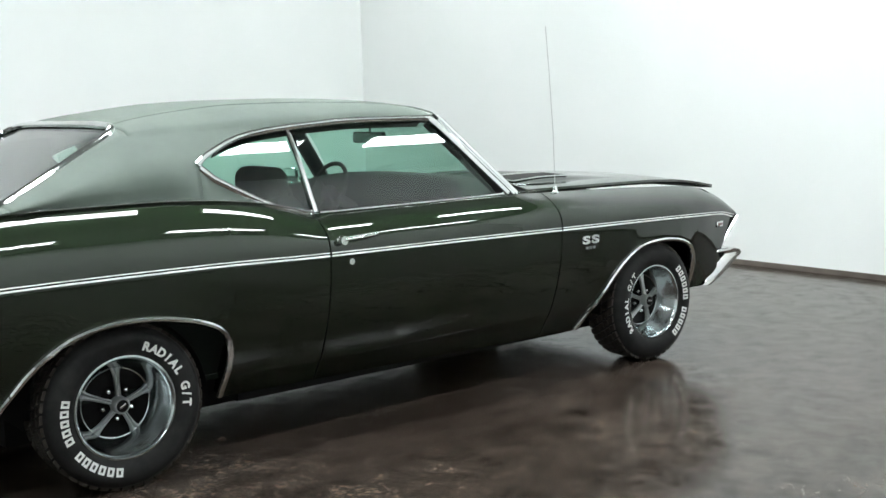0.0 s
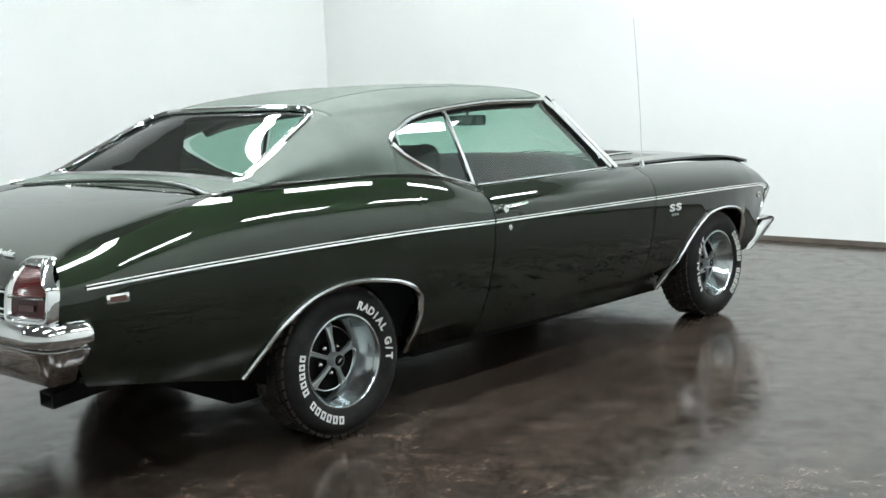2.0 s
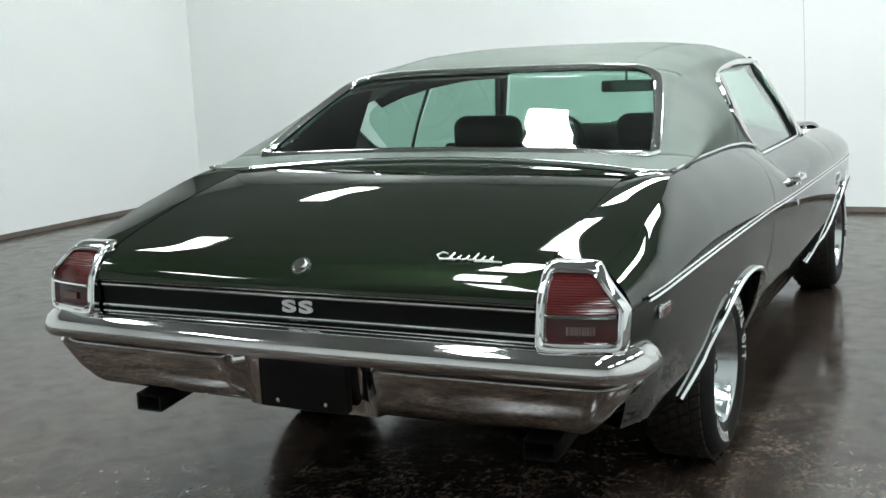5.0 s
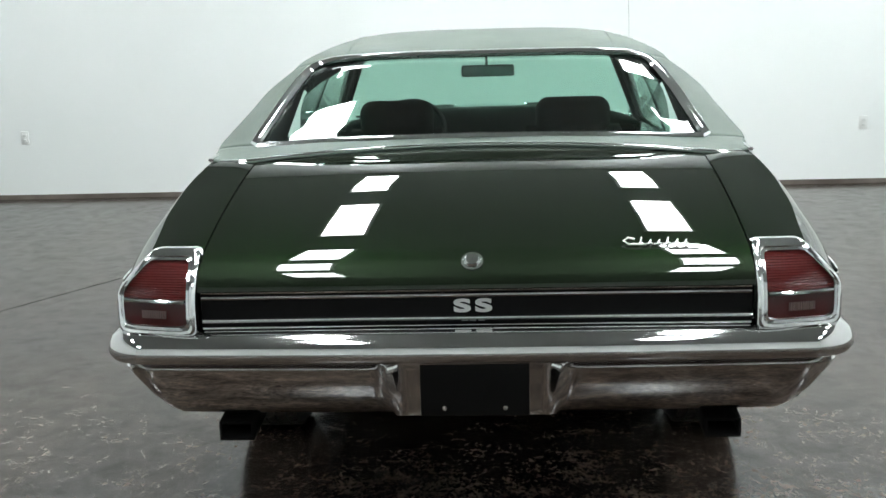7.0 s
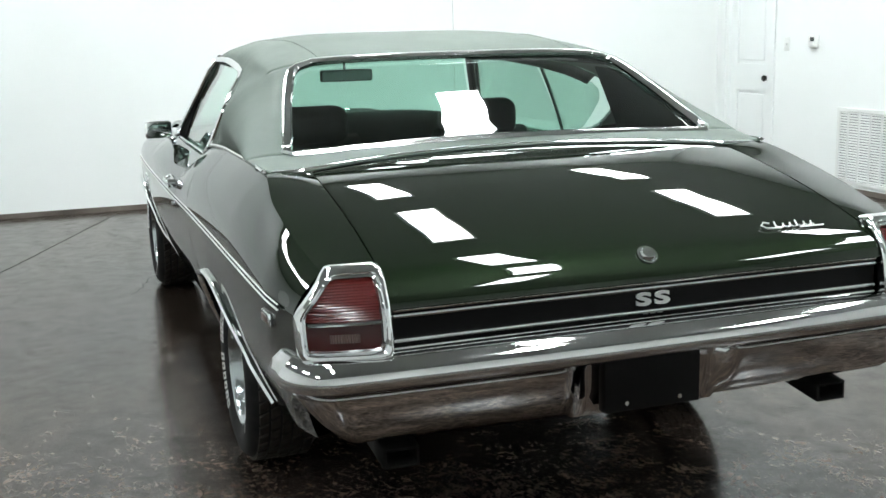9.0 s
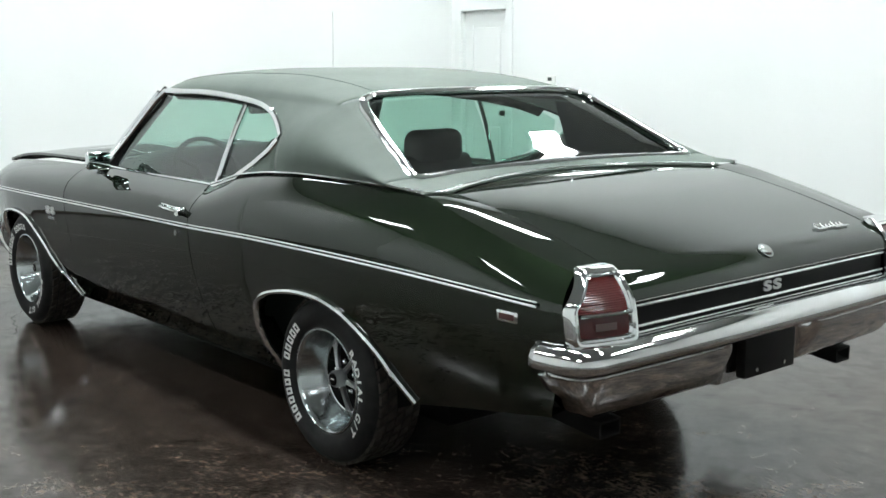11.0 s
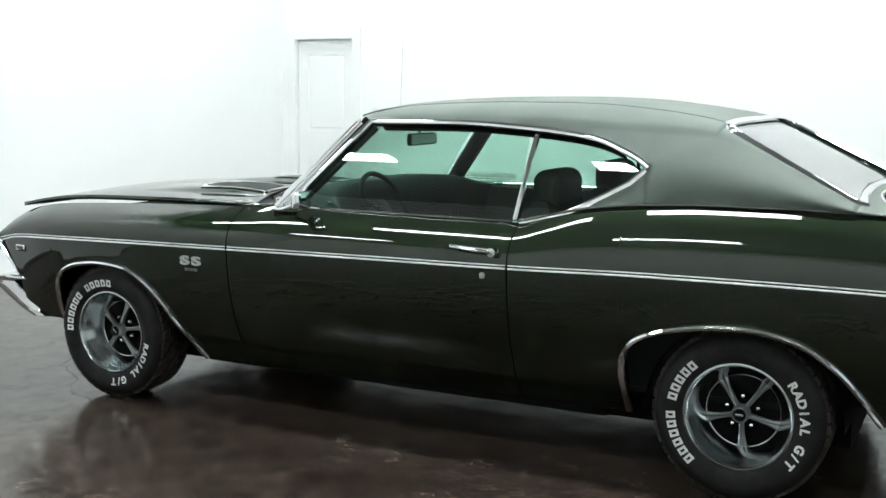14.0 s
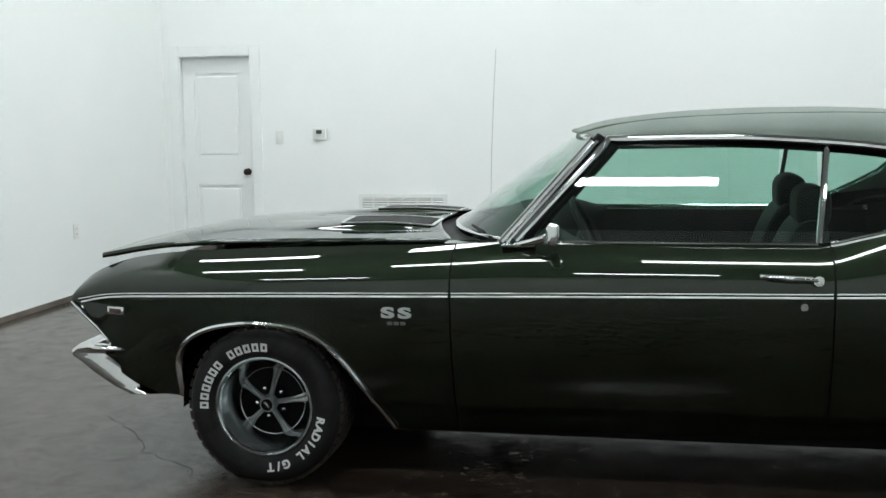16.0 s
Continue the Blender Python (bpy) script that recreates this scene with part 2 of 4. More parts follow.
TUBE = bpy.data.materials.new("lit_diffuser")
TUBE.use_nodes = True
t_ = TUBE.node_tree
t_.nodes.remove(t_.nodes["Principled BSDF"])
em = t_.nodes.new("ShaderNodeEmission")
em.inputs[0].default_value, em.inputs[1].default_value = (0.928, 1.0, 1.01, 1), LAMP
t_.links.new(em.outputs[0], t_.nodes["Material Output"].inputs[0])

# ---- the hall ----
X0, X1, Y0, Y1 = -7.0, 5.82, -4.76, 5.95
floor = tagged(part("floor", box((X0 - .2, Y0 - .2, -0.15), (X1 + .2, Y1 + .2, 0)), FLOOR, smooth=0), "brown stained glossy concrete floor with scuffs and cracks", "floor", kind="structure")
DX0, DX1, DZ = 4.992, 5.658, 1.908
bm = box((X0 - .2, Y0 - .2, 0), (DX0, Y0, CEIL))
merge(bm, box((DX1, Y0 - .2, 0), (X1 + .2, Y0, CEIL)))
merge(bm, box((DX0, Y0 - .2, DZ), (DX1, Y0, CEIL)))
merge(bm, box((DX0, Y0 - .2, 0), (DX1, Y0 - .12, DZ)))
tagged(part("wall_south", bm, WALL, smooth=0), "white painted wall with a panelled door in it", "wall", kind="structure")
tagged(part("wall_east", box((X1, Y0, 0), (X1 + .2, Y1, CEIL)), WALL, smooth=0), "white painted plain wall facing the car's nose", "wall", kind="structure")
tagged(part("wall_north", box((X0 - .2, Y1, 0), (X1 + .2, Y1 + .2, CEIL)), WALL, smooth=0), "white painted plain wall beside the car", "wall", kind="structure")
tagged(part("wall_west", box((X0 - .2, Y0, 0), (X0, Y1, CEIL)), WALL, smooth=0), "white painted plain wall behind the car", "wall", kind="structure")
tagged(part("ceiling", box((X0 - .2, Y0 - .2, CEIL), (X1 + .2, Y1 + .2, CEIL + .15)), CEILING, smooth=0), "plain grey ceiling with light panels", "ceiling", kind="structure")
for lo, hi in (((X1 - .012, Y0 + .012, 0), (X1, Y1, .042)), ((X0, Y1 - .012, 0), (X1 - .012, Y1, .042)),
               ((X0, Y0, 0), (DX0 - .1, Y0 + .012, .042))):
    tagged(part("baseboard", box(lo, hi, 0.003), BASE, smooth=0), "low brown strip along the wall's foot", "baseboard", kind="structure")

# ceiling light panels
lamp0 = None
for y, cols in LAMP_ROWS:
    for x in cols:
        if lamp0 is None:
            lamp0 = empty("ceiling_light", "white fluorescent panel light on the ceiling, lit", "ceiling light", group="lights on the ceiling")
            bm = bmesh.new()
            for a, b in (((-.62, -.17), (.62, -.15)), ((-.62, .15), (.62, .17)), ((-.62, -.15), (-.60, .15)), ((.60, -.15), (.62, .15))):
                box((*a, -.03), (*b, 0.0), bm=bm)
            part("frame", bm, OFFWHITE, lamp0, smooth=0)
            part("diffuser", box((-.60, -.15, -.022), (.60, .15, -.01)), TUBE, lamp0, smooth=0)
            lamp0.matrix_basis = pose(x, y, CEIL - .001)
        else:
            copy_thing(lamp0, pose(x, y, CEIL - .001))

# panelled door with its frame
door = empty("door_1", "closed white two-panel interior door with a dark knob", "door", kind="structure")
slab_y = Y0 - .045
bm = bmesh.new()
st = 0.115
xs = (DX0 + .008, DX0 + st, DX1 - st, DX1 - .008)
zr = (0.01, 0.22, 0.765, 1.008, 1.765, DZ - .008)
yb, yf = slab_y - .035, slab_y
for a, b in ((0, 1), (2, 3)):
    box((xs[a], yb, zr[0]), (xs[b], yf, zr[5]), bm=bm)
for a, b in ((0, 1), (2, 3), (4, 5)):
    box((xs[1], yb, zr[a]), (xs[2], yf, zr[b]), bm=bm)
slab = part("door_slab", bm, DOORPAINT, door, smooth=0)
for a, b in ((1, 2), (3, 4)):
    bm = box((xs[1], yb, zr[a]), (xs[2], yf - .014, zr[b]))
    box((xs[1] + .03, yb, zr[a] + .03), (xs[2] - .03, yf - .004, zr[b] - .03), 0.008, bm=bm)
    part("panel", bm, DOORPAINT, slab, smooth=0)
bm = lathe([(0.001, .0), (.03, .0), (.03, .006), (.012, .01), (.012, .03), (.024, .036), (.029, .05), (.022, .062), (.001, .066)], 24)
knob = part("knob", bm, BRONZE, door, "dark bronze round knob")
knob.location = (DX0 + .062, slab_y, .885)
frame_ = bmesh.new()
for lo, hi in (((DX0 - .096, Y0, 0), (DX0, Y0 + .018, DZ + .096)), ((DX1, Y0, 0), (DX1 + .096, Y0 + .018, DZ + .096)), ((DX0, Y0, DZ), (DX1, Y0 + .018, DZ + .096))):
    box(lo, hi, 0.004, bm=frame_)
tagged(part("trim", frame_, DOORPAINT, smooth=0), "white painted door casing", "door casing", kind="structure")
bm = bmesh.new()
for lo, hi in (((DX0, Y0 - .12, 0), (DX0 + .006, Y0, DZ)), ((DX1 - .006, Y0 - .12, 0), (DX1, Y0, DZ)), ((DX0 + .006, Y0 - .12, DZ - .006), (DX1 - .006, Y0, DZ))):
    box(lo, hi, bm=bm)
part("jamb", bm, DOORPAINT, door, smooth=0)


def wall_plate(name, c, w, h, axis, kind_label, category):
    """A small plate on a wall; axis: the wall's inward normal, x or y."""
    ob = empty(name, kind_label, category)
    ob.matrix_basis = pose(*c, 0, 0, 90 if axis == "x" else 180)
    return ob


for c in ((X1, 4.155, .55), (X1, -3.12, .52)):
    ob = wall_plate("wall_outlet", c, .07, .115, "x", "white double socket plate low on the wall", "outlet")
    part("plate", box((-.036, 0, -.058), (.036, .006, .058), 0.003), OFFWHITE, ob)
    for z in (-.022, .022):
        s = part("socket", box((-.017, .006, z - .014), (.017, .009, z + .014), 0.002), OFFWHITE, ob)
        bm = bmesh.new()
        for x in (-.006, .006):
            box((x - .0014, .0085, z - .004), (x + .0014, .0095, z + .006), bm=bm)
        part("slot", bm, BLACK, s, smooth=0)
ob = wall_plate("light_switch", (4.735, Y0, 1.19), .07, .115, "y", "white light switch plate beside the door", "light switch")
part("plate", box((-.036, -.006, -.058), (.036, 0, .058), 0.003), OFFWHITE, ob)
part("toggle", box((-.006, -.016, -.012), (.006, -.005, .012), 0.002), OFFWHITE, ob)
ob = wall_plate("thermostat", (4.362, Y0, 1.215), .12, .1, "y", "white wall thermostat with a small grey screen", "thermostat")
part("case", box((-.06, -.026, -.05), (.06, 0, .05), 0.006), OFFWHITE, ob)
part("screen", box((-.03, -.029, .0), (.022, -.024, .034), 0.001), material("grey_screen", (0.06, 0.07, 0.065), 0.25), ob, "dark grey display")
part("button", box((-.02, -.03, -.034), (.02, -.024, -.02), 0.001), OFFWHITE, ob)
ob = empty("wall_vent", "white louvred return-air grille low on the wall", "vent")
VX0, VX1, VZ0, VZ1 = 3.235, 4.02, .07, .685
bm = bmesh.new()
fw = .03
for lo, hi in (((VX0, VZ0), (VX1, VZ0 + fw)), ((VX0, VZ1 - fw), (VX1, VZ1)), ((VX0, VZ0 + fw), (VX0 + fw, VZ1 - fw)), ((VX1 - fw, VZ0 + fw), (VX1, VZ1 - fw))):
    box((lo[0], Y0, lo[1]), (hi[0], Y0 + .016, hi[1]), bm=bm)
part("frame", bm, OFFWHITE, ob, smooth=0)
part("backing", box((VX0 + fw, Y0 + .001, VZ0 + fw), (VX1 - fw, Y0 + .003, VZ1 - fw)), material("vent_shadow", (0.25, 0.26, 0.25), 0.8), ob, smooth=0)
n = 26
for i in range(n):
    z = VZ0 + fw + (VZ1 - VZ0 - 2 * fw) * (i + .5) / n
    bm = grid(lambda u, v: (VX0 + fw + u * (VX1 - VX0 - 2 * fw), Y0 + .003 + .011 * v, z + .008 - .013 * v), 1, 1)
    part("slat", bm, OFFWHITE, ob, smooth=0, thick=0.0015)
for i in range(1, 6):
    x = VX0 + (VX1 - VX0) * i / 6
    part("rib", box((x - .006, Y0 + .003, VZ0 + fw), (x + .006, Y0 + .0155, VZ1 - fw)), OFFWHITE, ob, smooth=0)

# cracks and the saw joint in the floor
CRACK = material("crack_filler", (0.012, 0.010, 0.009), 0.8)


def crack(points, w, wander, label, category):
    pts = []
    for (ax, ay), (bx, by) in zip(points, points[1:]):
        k = max(2, int(math.hypot(bx - ax, by - ay) / .05))
        pts += [(ax + (bx - ax) * i / k + random.uniform(-wander, wander), ay + (by - ay) * i / k + random.uniform(-wander, wander)) for i in range(k)]
    bm = bmesh.new()
    last = None
    for i, (x, y) in enumerate(pts):
        j = min(i + 1, len(pts) - 1)
        dx, dy = pts[j][0] - pts[j - 1][0], pts[j][1] - pts[j - 1][1]
        l = math.hypot(dx, dy) or 1
        h = w * random.uniform(.5, 1.2) / 2
        now = [bm.verts.new((x - dy / l * h, y + dx / l * h, .0012)), bm.verts.new((x + dy / l * h, y - dx / l * h, .0012))]
        if last:
            bm.faces.new((*last, *now[::-1]))
        last = now
    tagged(part("floor_crack", bm, CRACK, smooth=0), label, category, kind="structure")


crack([(.9, 2.98), (2.4, 2.23), (3.95, 1.58), (5.8, .86)], .008, .004, "thin dark saw joint across the concrete floor", "floor joint")
crack([(3.95, .0), (3.72, .2), (3.5, .5), (3.24, .67), (3.1, .86), (2.6, 1.02)], .0025, .014, "fine dark crack in the concrete floor", "floor crack")

# ---- the car ----
car = empty("car", "dark green two-door hardtop car, vinyl roof, hood ajar", "car")
LR = (("left", 1), ("right", -1))

# body lines along the car: x runs forward from the rear axle
STRIPE_Z = pchip((-1.22, -1.0, -.6, -.2, .3, .84, 1.5, 2.11, 2.95, 3.17, 3.4, 3.48, 3.62), (.768, .778, .787, .789, .785, .771, .762, .751, .732, .723, .71, .702, .676))
WIDE_Y = pchip((-1.24, -1.0, -.5, 0, .5, .9, 1.5, 2.1, 2.6, 3.0, 3.25, 3.45, 3.62), (.885, .915, .925, .927, .925, .922, .92, .912, .90, .878, .84, .79, .745))
TOP_Z = pchip((-1.24, -1.12, -.95, -.8, -.5, -.2, .1, .35, .6, .72, .88, 1.3, 1.9, 2.1, 2.6, 3.0, 3.25, 3.4, 3.52, 3.60, 3.64, 3.66),
              (.856, .882, .922, .954, 1.012, 1.021, 1.02, 1.010, .982, .955, .922, .922, .924, .916, .898, .880, .864, .841, .804, .764, .73, .70))
TOP_Y = pchip((-1.24, -1.12, -.95, -.8, -.5, -.2, .35, .6, .88, 1.6, 2.15, 2.6, 3.25, 3.5, 3.66), (.812, .823, .835, .835, .81, .812, .812, .81, .80, .797, .768, .735, .70, .675, .65))
NOSE_X = pchip((.28, .36, .50, .56, .66, .70, .74, .90), (3.40, 3.44, 3.478, 3.528, 3.640, 3.675, 3.678, 3.678))
TAIL_X = pchip((.36, .45, .60, .668, .78, .83, .87, .9), (-1.04, -1.09, -1.16, -1.20, -1.175, -1.16, -1.148, -1.14))
LOW = ((-1.24, .44), (-1.0, .41), (-.462, .325), (-.457, .331), (-.388, .431), (-.32, .515), (-.215, .592), (-.07, .628), (.087, .624), (.25, .593), (.345, .553), (.39, .51), (.418, .447),
       (.408, .25), (.82, .243), (1.39, .236), (2.355, .212), (2.366, .216), (2.44, .345), (2.50, .448), (2.57, .543), (2.65, .598), (2.72, .620), (2.875, .629), (3.02, .608),
       (3.10, .574), (3.155, .53), (3.192, .46), (3.200, .315), (3.40, .325), (3.66, .40))
ARCH_R = [p for p in LOW[2:14]]
ARCH_F = [p for p in LOW[17:29]]


def low_z(x):
    pts = sorted(LOW[:13]) + [(.4185, .25)] + list(LOW[14:])
    return float(np.interp(x, [p[0] for p in pts], [p[1] for p in pts]))


def side_y(x, z, at=None):
    zs, zt, w, yt = STRIPE_Z(x), TOP_Z(x), WIDE_Y(at or x), TOP_Y(x)
    if z <= zs:
        y = w - .57 * (zs - z) ** 2 * (1.0 if x < 3.2 else 1 - .5 * min(1, (x - 3.2) / .4))
        lz = low_z(x)
        if lz > .45:
            q = min(1, (lz - .45) / .15)
            y += .005 * q * q * (3 - 2 * q) * math.exp(-((z - lz) / .06) ** 2)
        if z < .33 and -.4 < x < 3.2:
            q = min(1, (.33 - z) / .012)
            y -= .009 * q * q * (3 - 2 * q)
        return y
    k = min(1.0, (z - zs) / max(zt - zs, 1e-3))
    return w - (w - yt) * k ** (2.3 + .35 * min(1, max(0, (x - .5) / .8)) - .8 * min(1, max(0, (-.5 - x) / .74)))


def side_point(X, v):
    """A point of the left flank: X along, v from the lower edge (0) to the upper (1)."""
    z = low_z(X) + (TOP_Z(X) - low_z(X)) * v
    x = X
    if X > 3.21:
        x = 3.21 + (X - 3.21) / (3.66 - 3.21) * (NOSE_X(z) - 3.21)
    elif X < -.46:
        x = -.46 + (X + .46) / (-1.24 + .46) * (TAIL_X(z) + .46)
    return Vector((x, side_y(X, z, min(x, X) if X > 3.21 else None), z))


def flank(x0, x1, sg):
    """One outer panel between two stations, with its lower edge turned in."""
    xs = sorted(set([round(x0 + (x1 - x0) * i / 70, 4) for i in range(71)] + [p[0] for p in LOW if min(x0, x1) < p[0] < max(x0, x1)]))
    vs = [0, .02, .05, .1] + [.1 + .9 * i / 34 for i in range(1, 35)]
    bm = bmesh.new()
    rows = []
    for X in xs:
        col = [side_point(X, v) for v in vs]
        first = col[0] - Vector((0, .035, 0))
        if low_z(X) < .45:
            first += Vector((0, -.03, .012))
        rows.append([bm.verts.new((p.x, sg * p.y, p.z)) for p in [first] + col])
    for a, b in zip(rows, rows[1:]):
        for j in range(len(a) - 1):
            bm.faces.new((a[j], b[j], b[j + 1], a[j + 1]))
    return bm


DOOR_X0, DOOR_X1 = .838, 2.122
GAP = .0032
doors = {}
for name, sg in LR:
    part("front_fender", flank(DOOR_X1 + GAP, 3.66, sg), PAINT, car, thick=.0016)
    doors[sg] = part("door", flank(DOOR_X0 + GAP, DOOR_X1 - GAP, sg), PAINT, car, thick=.0016)
    part("quarter_panel", flank(-1.24, DOOR_X0 - GAP, sg), PAINT, car, thick=.0016)
    for x in (DOOR_X0, DOOR_X1):
        part("door_seam", grid(lambda u, v: (lambda p: (p.x + (u - .5) * .03, sg * (p.y - .004), p.z - .002))(side_point(x, v)), 1, 24), BLACK, car)
    # bright lips of the wheel arches
    for arch in (ARCH_R, ARCH_F):
        pts = []
        for i in range(len(arch) - 1):
            for k in range(4):
                pts.append((arch[i][0] + (arch[i + 1][0] - arch[i][0]) * k / 4, arch[i][1] + (arch[i + 1][1] - arch[i][1]) * k / 4))
        pts.append(arch[-1])
        for _ in range(3):
            pts = [pts[0]] + [tuple((a + 2 * b + c) / 4 for a, b, c in zip(p, q, r)) for p, q, r in zip(pts, pts[1:], pts[2:])] + [pts[-1]]
        part("wheel_arch_moulding", tube([(x, sg * (side_y(x, z) + (.006 if z < .44 else .003)), z + .004) for x, z in pts], .0145, 8, flat=.75), CHROME, car, "bright metal wheel-arch lip")
    # twin pale stripe along the flank
    for x0, x1 in ((-1.10, DOOR_X0 - .006), (DOOR_X0 + .006, DOOR_X1 - .006), (DOOR_X1 + .006, 3.625)):
        for dz, r in ((.0075, .0022), (-.004, .0040)):
            n = 40
            pts = []
            for i in range(n + 1):
                X = x0 + (x1 - x0) * i / n
                z = STRIPE_Z(X) + dz
                x = X
                if X > 3.21:
                    x = 3.21 + (X - 3.21) / .45 * (NOSE_X(z) - 3.21)
                pts.append((x, sg * (side_y(X, z) + .0015), z))
            part("body_stripe", tube(pts, r, 6), STRIPE, car, "pale double stripe moulding")
        part("stripe_groove", tube([(p[0], p[1] - sg * .0028, STRIPE_Z(p[0])) for p in pts], .0045, 6), BLACK, car)

# wheel wells, floor pan, sills
for x in (0, 2.845):
    for _, sg in LR:
        bm = lathe([(.345, sg * .40), (.345, sg * .79)], 28, a0=-.02, a1=math.pi + .02)
        bm2 = lathe([(.02, sg * .42), (.345, sg * .42)], 28, a0=-.02, a1=math.pi + .02)
        merge(bm, bm2)
        bmesh.ops.translate(bm, verts=bm.verts, vec=(x, 0, .285))
        part("wheel_well", bm, DARK, car)
part("floor_pan", box((-.34, -.56, .165), (3.2, .56, .30)), DARK, car, smooth=0)
part("sill_pan", box((.52, -.70, .20), (2.34, .70, .302)), DARK, car, smooth=0)
part("boot_floor", box((-1.04, -.60, .395), (-.34, .60, .47)), DARK, car, smooth=0)
part("front_apron", box((3.2, -.68, .335), (3.42, .68, .38)), DARK, car, smooth=0)
part("firewall", box((2.1, -.72, .30), (2.13, .72, .90)), DARK, car, smooth=0)
part("boot_bulkhead", box((-.32, -.74, .30), (-.30, .74, 1.0)), DARK, car, smooth=0)

# axle and silencers hanging under the floor
bm = tube([(0, -.62, .30), (0, .62, .30)], .04, 10)
merge(bm, disc((0, 0, .30), .11, .2, (1, 0, 0)))
part("rear_axle", bm, DARK, car)

# ---- greenhouse ----
ROOF = {k: pchip((1.72, 1.6, 1.37, 1.2, 1.0, .85, .65, .43, .3, .16, .05, -.1, -.25, -.36, -.5), v) for k, v in {
    "zc": (1.306, 1.343, 1.372, 1.381, 1.386, 1.386, 1.380, 1.357, 1.337, 1.305, 1.252, 1.172, 1.09, 1.035, 1.014),
    "yr": (.600, .612, .624, .629, .634, .638, .650, .666, .670, .666, .674, .702, .732, .754, .800),
    "zr": (1.270, 1.283, 1.287, 1.287, 1.285, 1.281, 1.277, 1.271, 1.268, 1.258, 1.222, 1.156, 1.086, 1.036, 1.0145)}.items()}
DRIP_Z = pchip((1.58, 1.2, .85, .6, .45, .39, .364), (1.283, 1.287, 1.270, 1.241, 1.194, 1.168, 1.15))
TIP_X = .364
GL_Y = lambda z: .772 - .423 * (z - .926)


def belt(x):
    return .806, TOP_Z(x) + .006


def roof_at(x, s):
    """The upper body, left half: s 0 to 1 up the sail, 1 to 2 over the roof to the middle."""
    zc, yr, zr = (ROOF[k](x) for k in ("zc", "yr", "zr"))
    if s <= 1:
        yb, zb = belt(x)
        if x >= .62:
            yb, zb = GL_Y(.93), .93
        bulge = float(np.interp(x, (-.5, -.3, .2, .36, .62), (.012, .056, .066, .038, .006))) * math.sin(math.pi * s)
        return Vector((x, yb + (yr - yb) * s + bulge, zb + (zr - zb) * s))
    y = yr * (1 - (s - 1) ** 1.35)
    q = max(0.0, 1 - (y / yr) ** 4.0)
    return Vector((x, y, zr + (zc - zr) * q ** .55))


def s_of_z(x, z):
    if x >= .62:
        zb = .93
    else:
        zb = belt(x)[1]
    return (z - zb) / (ROOF["zr"](x) - zb)


RW_X0, RW_X1 = -.345, .145  # rear window's foot and head


def rw_half(x):
    """Half the rear window's width at a station."""
    return float(np.interp(x, (-.36, -.352, -.335, -.1, .05, .10, .135, .15), (.60, .69, .704, .650, .607, .587, .55, .50)))


